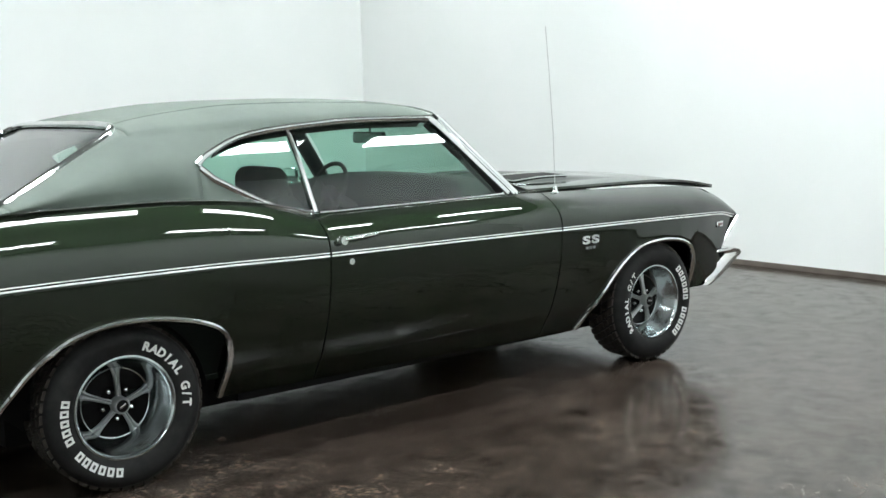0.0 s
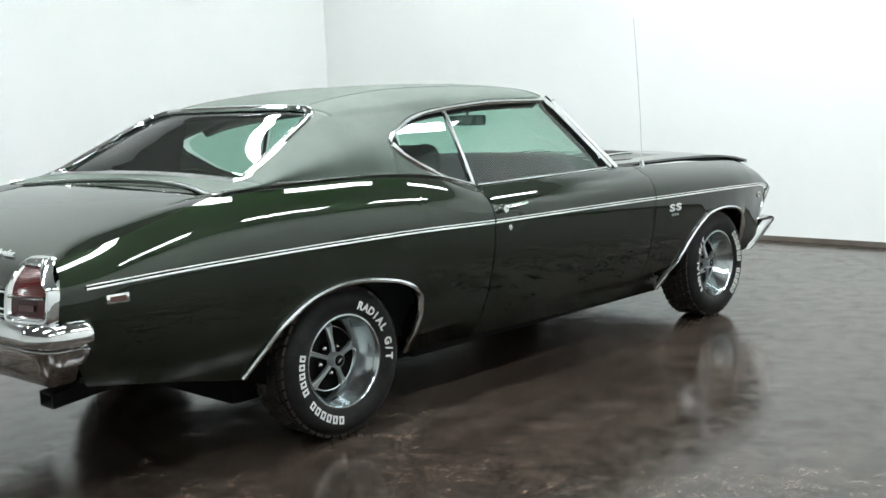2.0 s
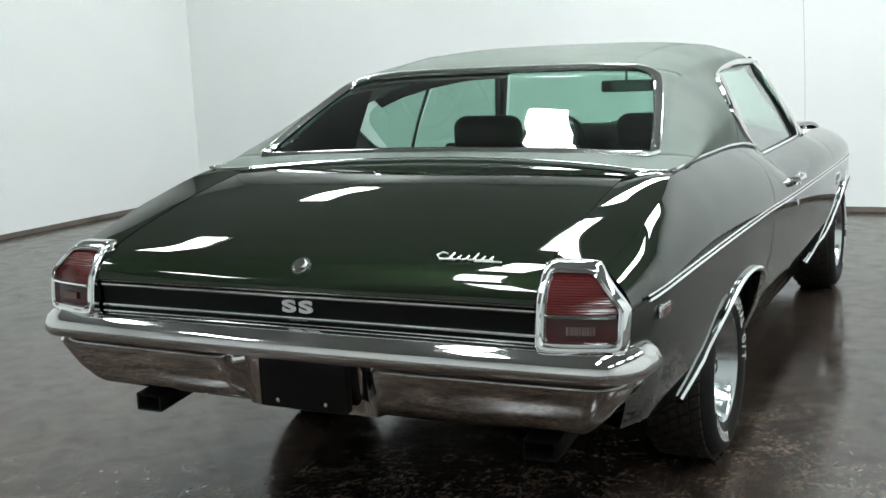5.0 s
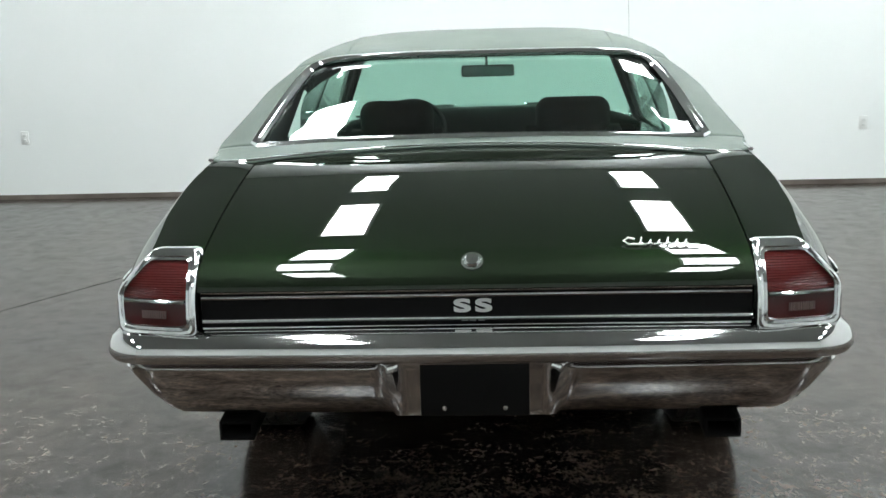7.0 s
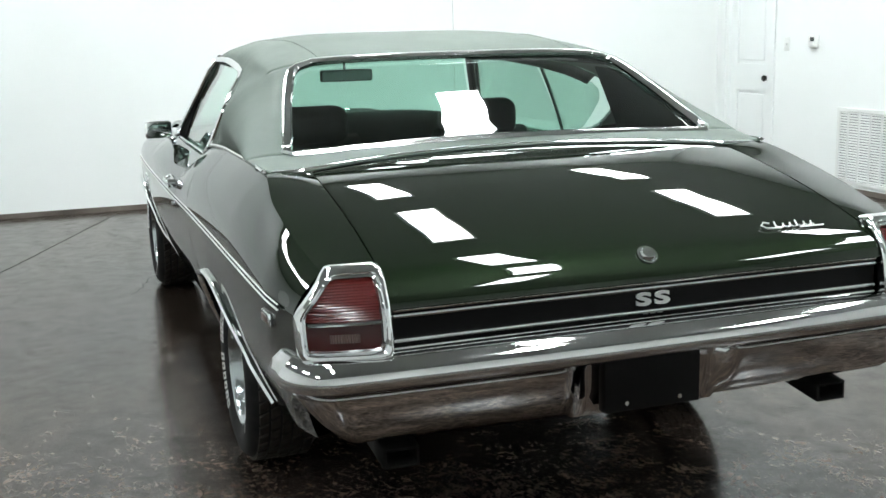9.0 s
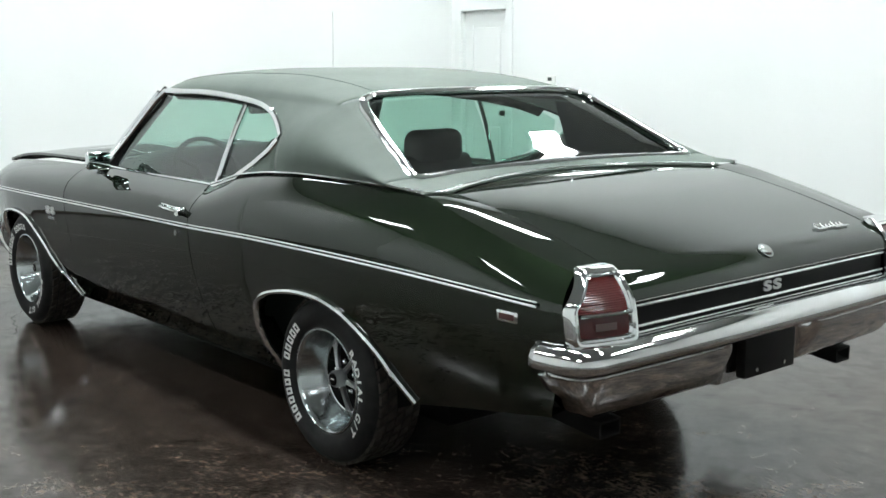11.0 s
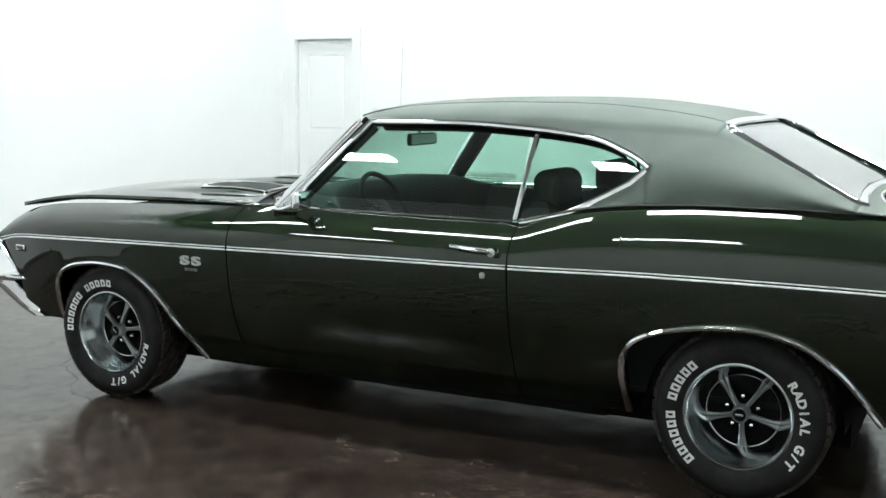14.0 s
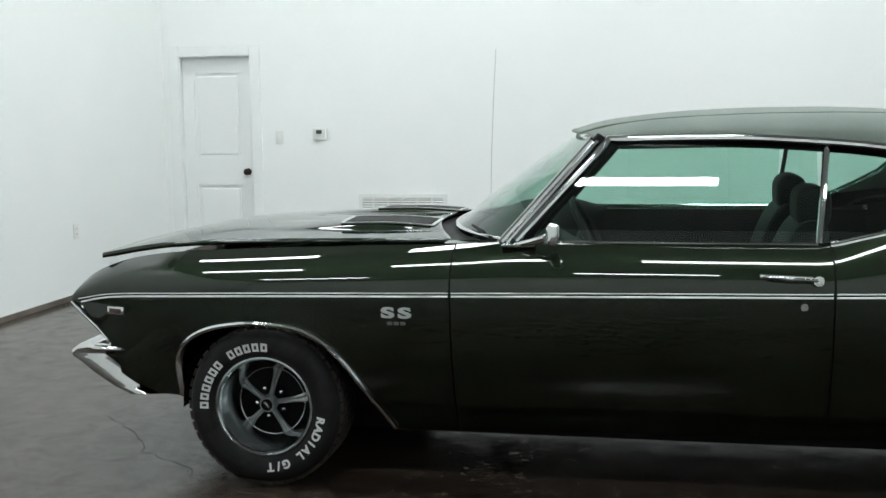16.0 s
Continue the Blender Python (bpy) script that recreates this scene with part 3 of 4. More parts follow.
def roof_bm(sg):
    bm = bmesh.new()
    xs = [1.72 - i * (1.72 - TIP_X) / 44 for i in range(45)]
    rows = []
    for x in xs:
        s0 = min(s_of_z(x, DRIP_Z(min(x, 1.58))), 1.0)
        ss = [s0 + (1 - s0) * j / 8 for j in range(9)] + [1 + j / 26 for j in range(1, 27)]
        w = max(0.0, (x - 1.45) / .27)
        sweep = lambda s: w * (.045 * max(0, s - 1) - .10 * (1 - min(1, max(0, s - 1) / .7)) ** 1.5)
        rows.append([bm.verts.new((p.x + sweep(s), sg * p.y, p.z)) for p, s in ((roof_at(x, s), s) for s in ss)])
    for a, b in zip(rows, rows[1:]):
        for j in range(len(a) - 1):
            bm.faces.new((a[j], b[j], b[j + 1], a[j + 1]))
    # behind the quarter window: belt to middle, left open over the rear window
    xs2 = [TIP_X - i * (TIP_X - RW_X1) / 10 for i in range(11)]
    s0 = s_of_z(TIP_X, DRIP_Z(TIP_X))
    rows2 = []
    for x in xs2:
        ss = [s0 * j / 8 for j in range(8)] + [s0 + (1 - s0) * j / 8 for j in range(9)] + [1 + j / 26 for j in range(1, 27)]
        rows2.append([bm.verts.new((p.x, sg * p.y, p.z)) for p in (roof_at(x, s) for s in ss)])
    for a, b in zip(rows2, rows2[1:]):
        for j in range(len(a) - 1):
            bm.faces.new((a[j], b[j], b[j + 1], a[j + 1]))
    # flanks of the rear window
    rows3 = []
    for i in range(27):
        x = RW_X1 - i * (RW_X1 - RW_X0) / 26
        yr = ROOF["yr"](x)
        h = min(rw_half(x), yr - .01)
        row = [roof_at(x, s) for s in [s0 * j / 8 for j in range(8)] + [s0 + (1 - s0) * j / 8 for j in range(9)]]
        for j in range(1, 9):
            y = yr + (h - yr) * j / 8
            zc, zr_ = ROOF["zc"](x), ROOF["zr"](x)
            row.append(Vector((x, y, zr_ + (zc - zr_) * max(0, 1 - (y / yr) ** 4) ** .55)))
        rows3.append([bm.verts.new((p.x, sg * p.y, p.z)) for p in row])
    for a, b in zip(rows3, rows3[1:]):
        for j in range(len(a) - 1):
            bm.faces.new((a[j], b[j], b[j + 1], a[j + 1]))
    # the strip under the rear window down to the lid
    rows4 = []
    for i in range(9):
        u = i / 8
        row = []
        for j in range(33):
            k = j / 32
            if k < .3:
                s = k / .3
                x = RW_X0 + (lid_front(.76) - RW_X0) * u
                p = roof_at(x, s * .999)
            else:
                kk = (k - .3) / .7
                y = ROOF["yr"](RW_X0 + (lid_front(.76) - RW_X0) * u) * (1 - kk)
                xe = lid_front(y)
                xa = RW_X0 + .06 * kk ** .7
                x = xa + (xe - xa) * u
                za = ROOF["zc"](RW_X0) + .012 * min(1, kk * 3) + .012 * kk
                p = Vector((x, y, za + (lid_z(xe, y) + .004 - za) * u))
            row.append(bm.verts.new((p.x, sg * p.y, p.z)))
        rows4.append(row)
    for a, b in zip(rows4, rows4[1:]):
        for j in range(len(a) - 1):
            bm.faces.new((a[j], b[j], b[j + 1], a[j + 1]))
    # the toe below the quarter window
    toe = []
    for i in range(13):
        x = TIP_X + (.80 - TIP_X) * i / 12
        zt = QW_LOW(x)
        zb = belt(x)[1] - .004 if x < .62 else zt - .02 + .02 * (.80 - x) / .18 - .012
        zb = min(zb, zt)
        row = []
        for j in range(6):
            z = zb + (zt - zb) * j / 5
            p = roof_at(min(x, .61), (z - belt(min(x, .61))[1]) / (ROOF["zr"](min(x, .61)) - belt(min(x, .61))[1]))
            row.append(bm.verts.new((x, sg * (p.y if x < .61 else .806 - .03 * (x - .61)), z)))
        toe.append(row)
    for a, b in zip(toe, toe[1:]):
        for j in range(5):
            bm.faces.new((a[j], b[j], b[j + 1], a[j + 1]))
    return bm


QW_LOW = pchip((.364, .38, .458, .55, .628, .72, .807, .87), (1.15, 1.12, 1.069, 1.02, .982, .95, .932, .927))
LID_ZX = pchip((-.30, -.5, -.65, -.8, -.95, -1.05, -1.12, -1.17, -1.2, -1.225, -1.238, -1.243), (1.024, 1.004, .981, .951, .915, .887, .865, .847, .832, .812, .792, .775))


def lid_front(y):
    return -.505 + .15 * (1 - min(1, abs(y) / .70) ** 2)


def lid_z(x, y):
    fade = min(1, max(0, (x + 1.24) / .5))
    return LID_ZX(x) + .006 * (1 - (y / .68) ** 2) * fade


bm = roof_bm(1)
merge(bm, roof_bm(-1))
vinyl_roof = part("vinyl_roof", bm, VINYL, car, "grey-green grained vinyl roof covering", smooth=50, thick=.006)
# welted seams of the vinyl
for sg in (1, -1):
    pts = []
    for i in range(41):
        x = 1.70 - i * (1.70 - .17) / 40
        yr, zr_, zc = ROOF["yr"](x), ROOF["zr"](x), ROOF["zc"](x)
        y = .50 - .02 * i / 40
        pts.append((x, sg * y, zr_ + (zc - zr_) * (1 - (y / yr) ** 4) ** .55 + .002))
    part("roof_seam", tube(pts, .004, 6), VINYL, vinyl_roof)

# windscreen
WB = lambda y: Vector((1.93 + .29 * (1 - abs(y / .765) ** 3), y, .925 + .02 * (1 - (y / .765) ** 2)))
WT = lambda y: Vector((1.655 + .075 * (1 - (y / .60) ** 2), y, 1.275 + .028 * (1 - (y / .60) ** 2)))


def screen(u, v):
    a, b = WB(.755 * (2 * u - 1)), WT(.592 * (2 * u - 1))
    p = a.lerp(b, v)
    p.x += .02 * math.sin(math.pi * v)
    return p


ws = part("windscreen", grid(screen, 24, 10), GLASS, car, "green-tinted windscreen")
part("windscreen_trim", tube([screen(i / 24, 1) + Vector((0, 0, .008)) for i in range(25)], .012, 8, flat=.7), CHROME, car)
part("windscreen_trim", tube([screen(i / 24, 0) + Vector((0, 0, .004)) for i in range(25)], .010, 8, flat=.7), CHROME, car)


# rear window
def rear_glass(u, v):
    x = -.352 + (.148 + .352) * u
    h = rw_half(x) + .008
    y = h * (2 * v - 1)
    yr, zr_, zc = ROOF["yr"](x), ROOF["zr"](x), ROOF["zc"](x)
    return Vector((x + .05 * (1 - (y / .7) ** 2) * (1 - u) ** 2, y, zr_ + (zc - zr_) * max(0, 1 - abs(y / yr) ** 4) ** .55 - .006 + .012 * (1 - u) * (1 - (y / .7) ** 2)))


rg = part("rear_window", grid(rear_glass, 22, 28), GLASS, car, "green-tinted rear window")
ring = [rear_glass(0, v / 24) for v in range(25)] + [rear_glass(u / 22, 1) for u in range(1, 23)] + [rear_glass(1, 1 - v / 24) for v in range(1, 25)] + [rear_glass(1 - u / 22, 0) for u in range(1, 22)]
part("rear_window_trim", tube([p + Vector((-.002, 0, .010)) for p in ring], .018, 8, closed=True, flat=.75), CHROME, car, "bright rear window surround")

# side glass, pillars and bright trim
for name, sg in LR:
    def pane(x0, x1):
        def f(u, v):
            x = x0 + (x1 - x0) * u
            lo = .918 if x > .86 else QW_LOW(x)
            hi = DRIP_Z(x) if x < 1.58 else 1.283 + (.918 - 1.283) * (x - 1.58) / .345
            z = lo + max(0.0, hi - lo) * v
            return Vector((x, sg * (GL_Y(z) - .012 + .010 * math.sin(math.pi * (z - .92) / .4)), z))
        return f
    part("door_window", grid(pane(.872, 1.915), 30, 10), GLASS, doors[sg], "green-tinted side glass")
    part("quarter_window", grid(pane(.368, .858), 20, 10), GLASS, car, "green-tinted quarter glass")
    part("window_post", tube([pane(.84, .87)(.6, v / 8) + Vector((.015 - .035 * v / 8, sg * .008, 0)) for v in range(9)], .012, 8, flat=.8, up=(0, 1, 0)), CHROME, car, "bright upright window post")
    n = 34
    drip = [Vector((1.905 - .325 * i / 8, sg * (GL_Y(.93 + (1.285 - .93) * i / 8) + .012), .93 + (1.285 - .93) * i / 8)) for i in range(8)]
    for i in range(n + 1):
        x = 1.585 - (1.585 - TIP_X) * i / n
        s = min(s_of_z(x, DRIP_Z(min(x, 1.58))), 1)
        p = roof_at(x, s)
        drip.append(Vector((p.x, sg * (p.y + .008), p.z)))
    drip.append(Vector((.358, sg * .728, 1.136)))
    for i in range(11):
        x = .372 + (.84 - .372) * i / 10
        z = QW_LOW(x)
        p = roof_at(min(x, .61), (z - belt(min(x, .61))[1]) / (ROOF["zr"](min(x, .61)) - belt(min(x, .61))[1]))
        y = p.y + .006 if x < .61 else .808 - .03 * (x - .61)
        drip.append(Vector((x, sg * y, z)))
    part("window_surround", tube(drip, .0135, 8, flat=.75, up=(0, 1, .3)), CHROME, car, "bright side window surround")
    rail = drip[9:9 + n - 3]
    part("roof_rail", grid(lambda u, v: rail[round(u * (len(rail) - 1))] + Vector((0, -sg * (.016 + .035 * v), -.008 - .030 * v)), len(rail) - 1, 2), BLACK, car, thick=.003)
    part("window_sill_trim", tube([(x, sg * (TOP_Y(x) - .012), TOP_Z(x) + .003) for x in [.88 + (1.9 - .88) * i / 16 for i in range(17)]], .007, 8), CHROME, doors[sg])
    part("door_top", grid(lambda u, v: (.845 + (2.11 - .845) * u, sg * (TOP_Y(.845 + 1.265 * u) + .001 - .11 * v), TOP_Z(.845 + 1.265 * u) - .002 - .004 * v), 20, 2), PAINT, doors[sg])
    # windscreen pillar
    a0, a1 = Vector((1.93, sg * .775, .925)), Vector((1.622, sg * .614, 1.276))
    part("pillar", tube([a0.lerp(a1, i / 6) + Vector((-.026, sg * -.014, 0)) for i in range(7)], .042, 10, flat=.45, up=(0, 1, 0)), BLACK, car)
    part("pillar_trim", tube([a0.lerp(a1, i / 6) + Vector((.026, sg * .004, -.002)) for i in range(7)], .015, 10), CHROME, car)
    part("pillar_trim", tube([a0.lerp(a1, i / 6) + Vector((.004, sg * .014, -.002)) for i in range(7)], .009, 8), CHROME, car)
    # belt moulding of the vinyl
    part("belt_moulding", tube([(x, sg * (TOP_Y(x) + .004), TOP_Z(x) + .006) for x in [.84 - (1.35) * i / 40 for i in range(41)]], .0085, 8, flat=.7), CHROME, car, "bright moulding along the vinyl's edge")
    # quarter shelf between lid gap and flank
    def shelf(u, v):
        X = -.50 + (-1.235 + .50) * u
        b = side_point(X, 1.0)
        a = Vector((b.x, .6795, lid_z(b.x, .6795) + .001))
        return Vector((a.x + (b.x - a.x) * v, sg * (a.y + (b.y - a.y) * v), a.z + (b.z - a.z) * v + .002 * math.sin(math.pi * v)))
    part("quarter_shelf", grid(shelf, 24, 8), PAINT, car, thick=.0016)
    part("cowl_side", grid(lambda u, v: (1.90 + .27 * u, sg * (TOP_Y(1.9 + .27 * u) - v * (.05 + .06 * u)), TOP_Z(1.9 + .27 * u) + .003), 8, 3), PAINT, car)
part("belt_moulding", tube([(lid_front(y) + .012, y, lid_z(lid_front(y), y) + .008) for y in [.79 * (i / 20 - 1) for i in range(41)]], .0085, 8, flat=.7), CHROME, car, "bright moulding along the vinyl's edge")

# boot lid
def lid(u, v):
    y = .6755 * (2 * v - 1)
    xf = lid_front(y) - .012
    x = xf + (-1.243 - xf) * (1 - (1 - u) ** 1.25)
    return Vector((x, y, lid_z(x, y)))


boot = part("boot_lid", grid(lid, 44, 30), PAINT, car, thick=.0016)
part("boot_seam", grid(lambda u, v: (-.40 + (-1.235 + .40) * u, (.66 + .04 * v), LID_ZX(-.40 - .835 * u) - .012), 16, 1), BLACK, car)
part("boot_seam", grid(lambda u, v: (-.40 + (-1.235 + .40) * u, -(.66 + .04 * v), LID_ZX(-.40 - .835 * u) - .012), 16, 1), BLACK, car)
bm = lathe([(.001, .012), (.016, .012), (.019, .008), (.02, 0), (.027, .0), (.027, .004), (.022, .004), (.022, 0)], 28)
lock = part("boot_lock", bm, CHROME, boot, "round bright lock cover")
lock.matrix_basis = pose(-1.203, 0, .833, 40 + 90, 0, -90)
# script badge: plain bright strokes
bm = tube([(0, 0, 0), (-.055, 0, .002), (-.07, 0, .02), (-.055, 0, .035), (-.035, 0, .028)], .0035, 6)
for i in range(6):
    x0 = -.02 + i * .028
    tube([(x0 - .012, 0, .002), (x0, 0, .004), (x0 + .008, 0, .022 if i % 3 else .034), (x0 + .002, 0, .012), (x0 + .012, 0, .002)], .003, 6, bm=bm)
tube([(.07, 0, -.004), (.165, 0, -.004)], .003, 6, bm=bm)
badge = part("script_badge", bm, BADGE, boot, "bright script-shaped badge")
badge.matrix_basis = pose(-1.158, -.427, .860, -62, 0, -90) @ Matrix.Scale(.78, 4)

# tail panel
part("tail_panel", box((-1.228, -.672, .60), (-1.20, .672, .785), .003), BLACK, car)
for z in (.771, .757, .699, .680):
    part("tail_moulding", tube([(-1.232 + .0, -.668 + 1.336 * i / 12, z) for i in range(13)], .0052, 8), CHROME, car, "bright strip across the tail")


def glyph_bm(ch, size, fat, depth, wide):
    """One raised letter of the built-in font, standing in the xz plane and facing -y."""
    cu = bpy.data.curves.new("glyph", "FONT")
    cu.body, cu.size, cu.align_x, cu.align_y, cu.offset, cu.extrude = ch, size, "CENTER", "CENTER", fat, depth
    ob = bpy.data.objects.new("glyph", cu)
    own = bmesh.new()
    own.from_mesh(ob.to_mesh())
    ob.to_mesh_clear()
    bpy.data.objects.remove(ob)
    bpy.data.curves.remove(cu)
    for v in own.verts:
        v.co = Vector((v.co.x * wide, -v.co.z, v.co.y))
    return own


DULL = material("dull_badge", (.25, .26, .26), .35, .8)


def badge_ss(parent, m, s=1.0):
    """Two bright letters side by side over a row of small dull bars."""
    for cx in (-.0335, .0335):
        ob = part("badge_letter", glyph_bm("S", .056, .0022, .003, 2.05), BADGE, parent, "bright metal badge letter", smooth=0)
        ob.matrix_basis = m @ Matrix.Scale(s, 4) @ Matrix.Translation((cx, 0, 0))
    for cx in (-.026, 0, .026):
        ob = part("badge_bar", box((cx - .0105, -.002, -.047), (cx + .0105, .002, -.033), .002, seg=1), DULL, parent)
        ob.matrix_basis = m @ Matrix.Scale(s, 4)


badge_ss(car, pose(-1.234, 0, .729, 0, 0, -90), .78)
for _, sg in LR:
    x, z = 2.316, .682
    badge_ss(car, pose(x, sg * (side_y(x, z) + .003), z, 0, 0, 0 if sg < 0 else 180) @ pose(0, 0, 0, 4, 0, 0), .92)

# tail lamps
tail_x = pchip((.66, .72, .775, .832, .872), (-1.266, -1.262, -1.252, -1.214, -1.165))


def lamp_edge(z):
    """The outer edge of a tail lamp: along the flank's end."""
    return min(side_y(-1.24, z) + .003, .804 + .9 * max(0.0, .868 - z))


def tail_lamp(sg):
    def P(y, z, dx=0.0):
        back = .046 * max(0.0, (y - .676) / .205) ** 1.6 * min(1.0, (.90 - z) / .13)
        return Vector((tail_x(z) + back + dx, sg * y, z))

    def loop(y0, z0, z1, inset, cut):
        """A closed outline, counter-clockwise from the inner foot."""
        ys = lambda z: lamp_edge(z) - inset
        side = [(ys(z0 + (z1 - z0) * i / 14), z0 + (z1 - z0) * i / 14) for i in range(15)]
        foot = [(y0 + (side[0][0] - y0) * i / 8, z0) for i in range(8)]
        head = [(side[-1][0] + (y0 - side[-1][0]) * i / 8, z1) for i in range(1, 9)]
        shut = [(y0, z1 + (z0 - z1) * i / 14) for i in range(1, 14)]
        pts = foot + side + head + shut
        for _ in range(cut):
            pts = [tuple((a + 2 * b + c) / 4 for a, b, c in zip(pts[k - 1], pts[k], pts[(k + 1) % len(pts)])) for k in range(len(pts))]
        return pts

    def frame_bm(outer, rings):
        bm = bmesh.new()
        verts = [[bm.verts.new(P(y, z, dx)) for y, z in pts] for pts, dx in [(outer, .026)] + rings]
        n = len(outer)
        for a, b in zip(verts, verts[1:]):
            for i in range(n):
                bm.faces.new((a[i], a[(i + 1) % n], b[(i + 1) % n], b[i]))
        return bm

    outer = loop(.677, .668, .871, 0, 1)
    rings = [(outer, .0), (loop(.680, .671, .868, .003, 1), -.005), (loop(.685, .676, .863, .007, 1), -.008),
             (loop(.691, .682, .857, .012, 1), -.006), (loop(.695, .686, .853, .016, 1), .000),
             (loop(.700, .691, .848, .020, 1), -.003), (loop(.704, .695, .844, .024, 1), .010)]
    lamp = part("tail_lamp", frame_bm(outer, rings), CHROME, car, "bright bezel with two red lenses", smooth=30)
    part("divider", tube([P(.703 + (lamp_edge(.755) - .026 - .703) * i / 8, .755, -.002) for i in range(9)], .0085, 8, flat=.7), CHROME, lamp)
    span = lambda u, z, m: .703 + (lamp_edge(z) - m - .701) * u
    part("lens", grid(lambda u, v: (lambda z: P(span(u, z, .019), z, .006 + .0016 * (round(v * 30) % 2)))(.759 + .087 * v), 12, 30), RED, lamp, "ribbed red lens", smooth=0)
    part("lens", grid(lambda u, v: (lambda z: P(span(u, z, .019), z, .006))(.693 + .058 * v), 10, 6), RED_DARK, lamp, "dark red lens")
    part("reverse_lens", grid(lambda u, v: P(.752 + .066 * u, .711 + .020 * v, -.001 + .003 * (round(u * 22) % 2)), 22, 3), CLEAR, lamp, "ribbed clear reversing lens", smooth=0)
    part("tail_filler", grid(lambda u, v: P(.668 + (lamp_edge(.668) - .668) * u, .668 - .03 * v, .012 + .01 * v), 10, 2), BLACK, car)


for _, sg in LR:
    tail_lamp(sg)


# bumpers
def bumper_bm(plan, prof, recess):
    """plan: list of (x, y) from the middle outwards; prof(s) -> list of (out, z, yshift)."""
    bm = bmesh.new()
    pts = [(x, -y) for x, y in plan[:0:-1]] + list(plan)
    rows = []
    for i, (x, y) in enumerate(pts):
        a, b = pts[max(i - 1, 0)], pts[min(i + 1, len(pts) - 1)]
        t = Vector((b[0] - a[0], b[1] - a[1], 0)).normalized()
        nrm = Vector((-t.y, t.x, 0)) * recess[1]
        rows.append([bm.verts.new((x + nrm.x * o, (y + nrm.y * o) * (1 - sh), z)) for o, z, sh in prof(abs(y))])
    for a, b in zip(rows, rows[1:]):
        for j in range(len(a) - 1):
            bm.faces.new((a[j], b[j], b[j + 1], a[j + 1]))
    return bm


rear_plan = [(-1.262 + .018 * (y / .8) ** 2, y) for y in [.8 * i / 90 for i in range(91)]]
rear_plan += [(-1.244 + .085 * (1 - math.cos(a)), .8 + .085 * math.sin(a)) for a in [math.pi / 2 * i / 10 for i in range(1, 11)]]
rear_plan += [(-1.159 + .02 * i, .885 + .002 * i) for i in range(1, 4)]


def rear_prof(y):
    k = min(1, max(0, (y - .175) / .075))          # 0 in the plate recess, 1 outside
    k = k * k * (3 - 2 * k)
    face = [(.004 - .05 * (1 - k), .578, .003), (.0 - .055 * (1 - k), .56, .012), (-.024 - .035 * (1 - k), .505, .035), (-.055 - .02 * (1 - k), .462, .055), (-.075, .446, .062), (-.12, .440, .066)]
    drop = .010 if y < .22 else 0
    return [(-.09, .676, 0), (-.03, .681, 0), (.010, .672, 0), (.032, .655, 0), (.042, .636, 0), (.043, .617, 0), (.036, .606, 0), (.016, .601, 0), (-.014, .598, 0), (-.016, .588, 0), (-.004 - .045 * (1 - k), .583, .002)] + [(o, z - drop * (z < .5), q) for o, z, q in face]


part("rear_bumper", bumper_bm(rear_plan, rear_prof, (0, 1)), CHROME_OLD, car, "chromed rear bumper with a plate recess", smooth=50, thick=.005)
plate = part("plate_holder", box((-1.240, -.135, .450), (-1.205, .135, .604), .004), PLASTIC, car, "blank black number-plate holder")
for y in (-.075, .075):
    part("screw", disc((-1.241, y, .472), .006, .006, (1, 0, 0)), CHROME, plate)


def front_bumper_bm():
    bm = bmesh.new()
    prof = [(-.13, .487), (-.06, .500), (-.015, .492), (.004, .478), (.002, .466), (-.02, .452), (-.075, .40), (-.15, .345), (-.215, .312), (-.25, .312)]
    ys = [-.79 + 1.58 * i / 60 for i in range(61)]
    rows = []
    for y in ys:
        k = max(0, (abs(y) - .66) / .13)
        x = 3.70 - .02 * (y / .66) ** 2 - .035 * k ** 2.5
        rows.append([bm.verts.new((x + o, y * (1 - .05 * max(0, .47 - z) / .16), z)) for o, z in prof])
    for a, c in zip(rows, rows[1:]):
        for j in range(len(prof) - 1):
            bm.faces.new((a[j], c[j], c[j + 1], a[j + 1]))
    for row in (rows[0], rows[-1]):      # returned ends
        back = [bm.verts.new((v.co.x - .13, v.co.y * .99, v.co.z + .006)) for v in row]
        for j in range(len(row) - 1):
            bm.faces.new((row[j], row[j + 1], back[j + 1], back[j]))
    return bm


part("front_bumper", front_bumper_bm(), CHROME_OLD, car, "chromed front bumper", smooth=50, thick=.005)

# nose: grille panel, bezels
part("grille_panel", grid(lambda u, v: (NOSE_X(.50 + .17 * v) - .03, .72 * (2 * u - 1), .50 + .17 * v), 12, 12), BLACK, car)
part("nose_panel", grid(lambda u, v: (lambda y, k: (3.682 - .22 * k - .02 * (y / .68) ** 2, y, .70 + .095 * math.sin(k * 1.45)))(.655 * (2 * u - 1), v), 20, 8), PAINT, car, thick=.0016)
part("valance", grid(lambda u, v: (3.41 + .06 * v, .70 * (2 * u - 1), .32 + .2 * v), 10, 4), PAINT, car)
for _, sg in LR:
    part("headlamp_bezel", tube([(NOSE_X(z) + .004, sg * (.752 + .02 * (.676 - z) / .17), z) for z in [.672 - .165 * i / 8 for i in range(9)]] + [(3.56, sg * .76, .505)], .0065, 8), CHROME, car, "bright headlamp bezel edge")

# hood, resting ajar at its front
HOOD_Z = pchip((2.1, 2.2, 2.6, 3.06, 3.3, 3.45, 3.55, 3.60), (.914, .917, .914, .906, .892, .872, .853, .846))


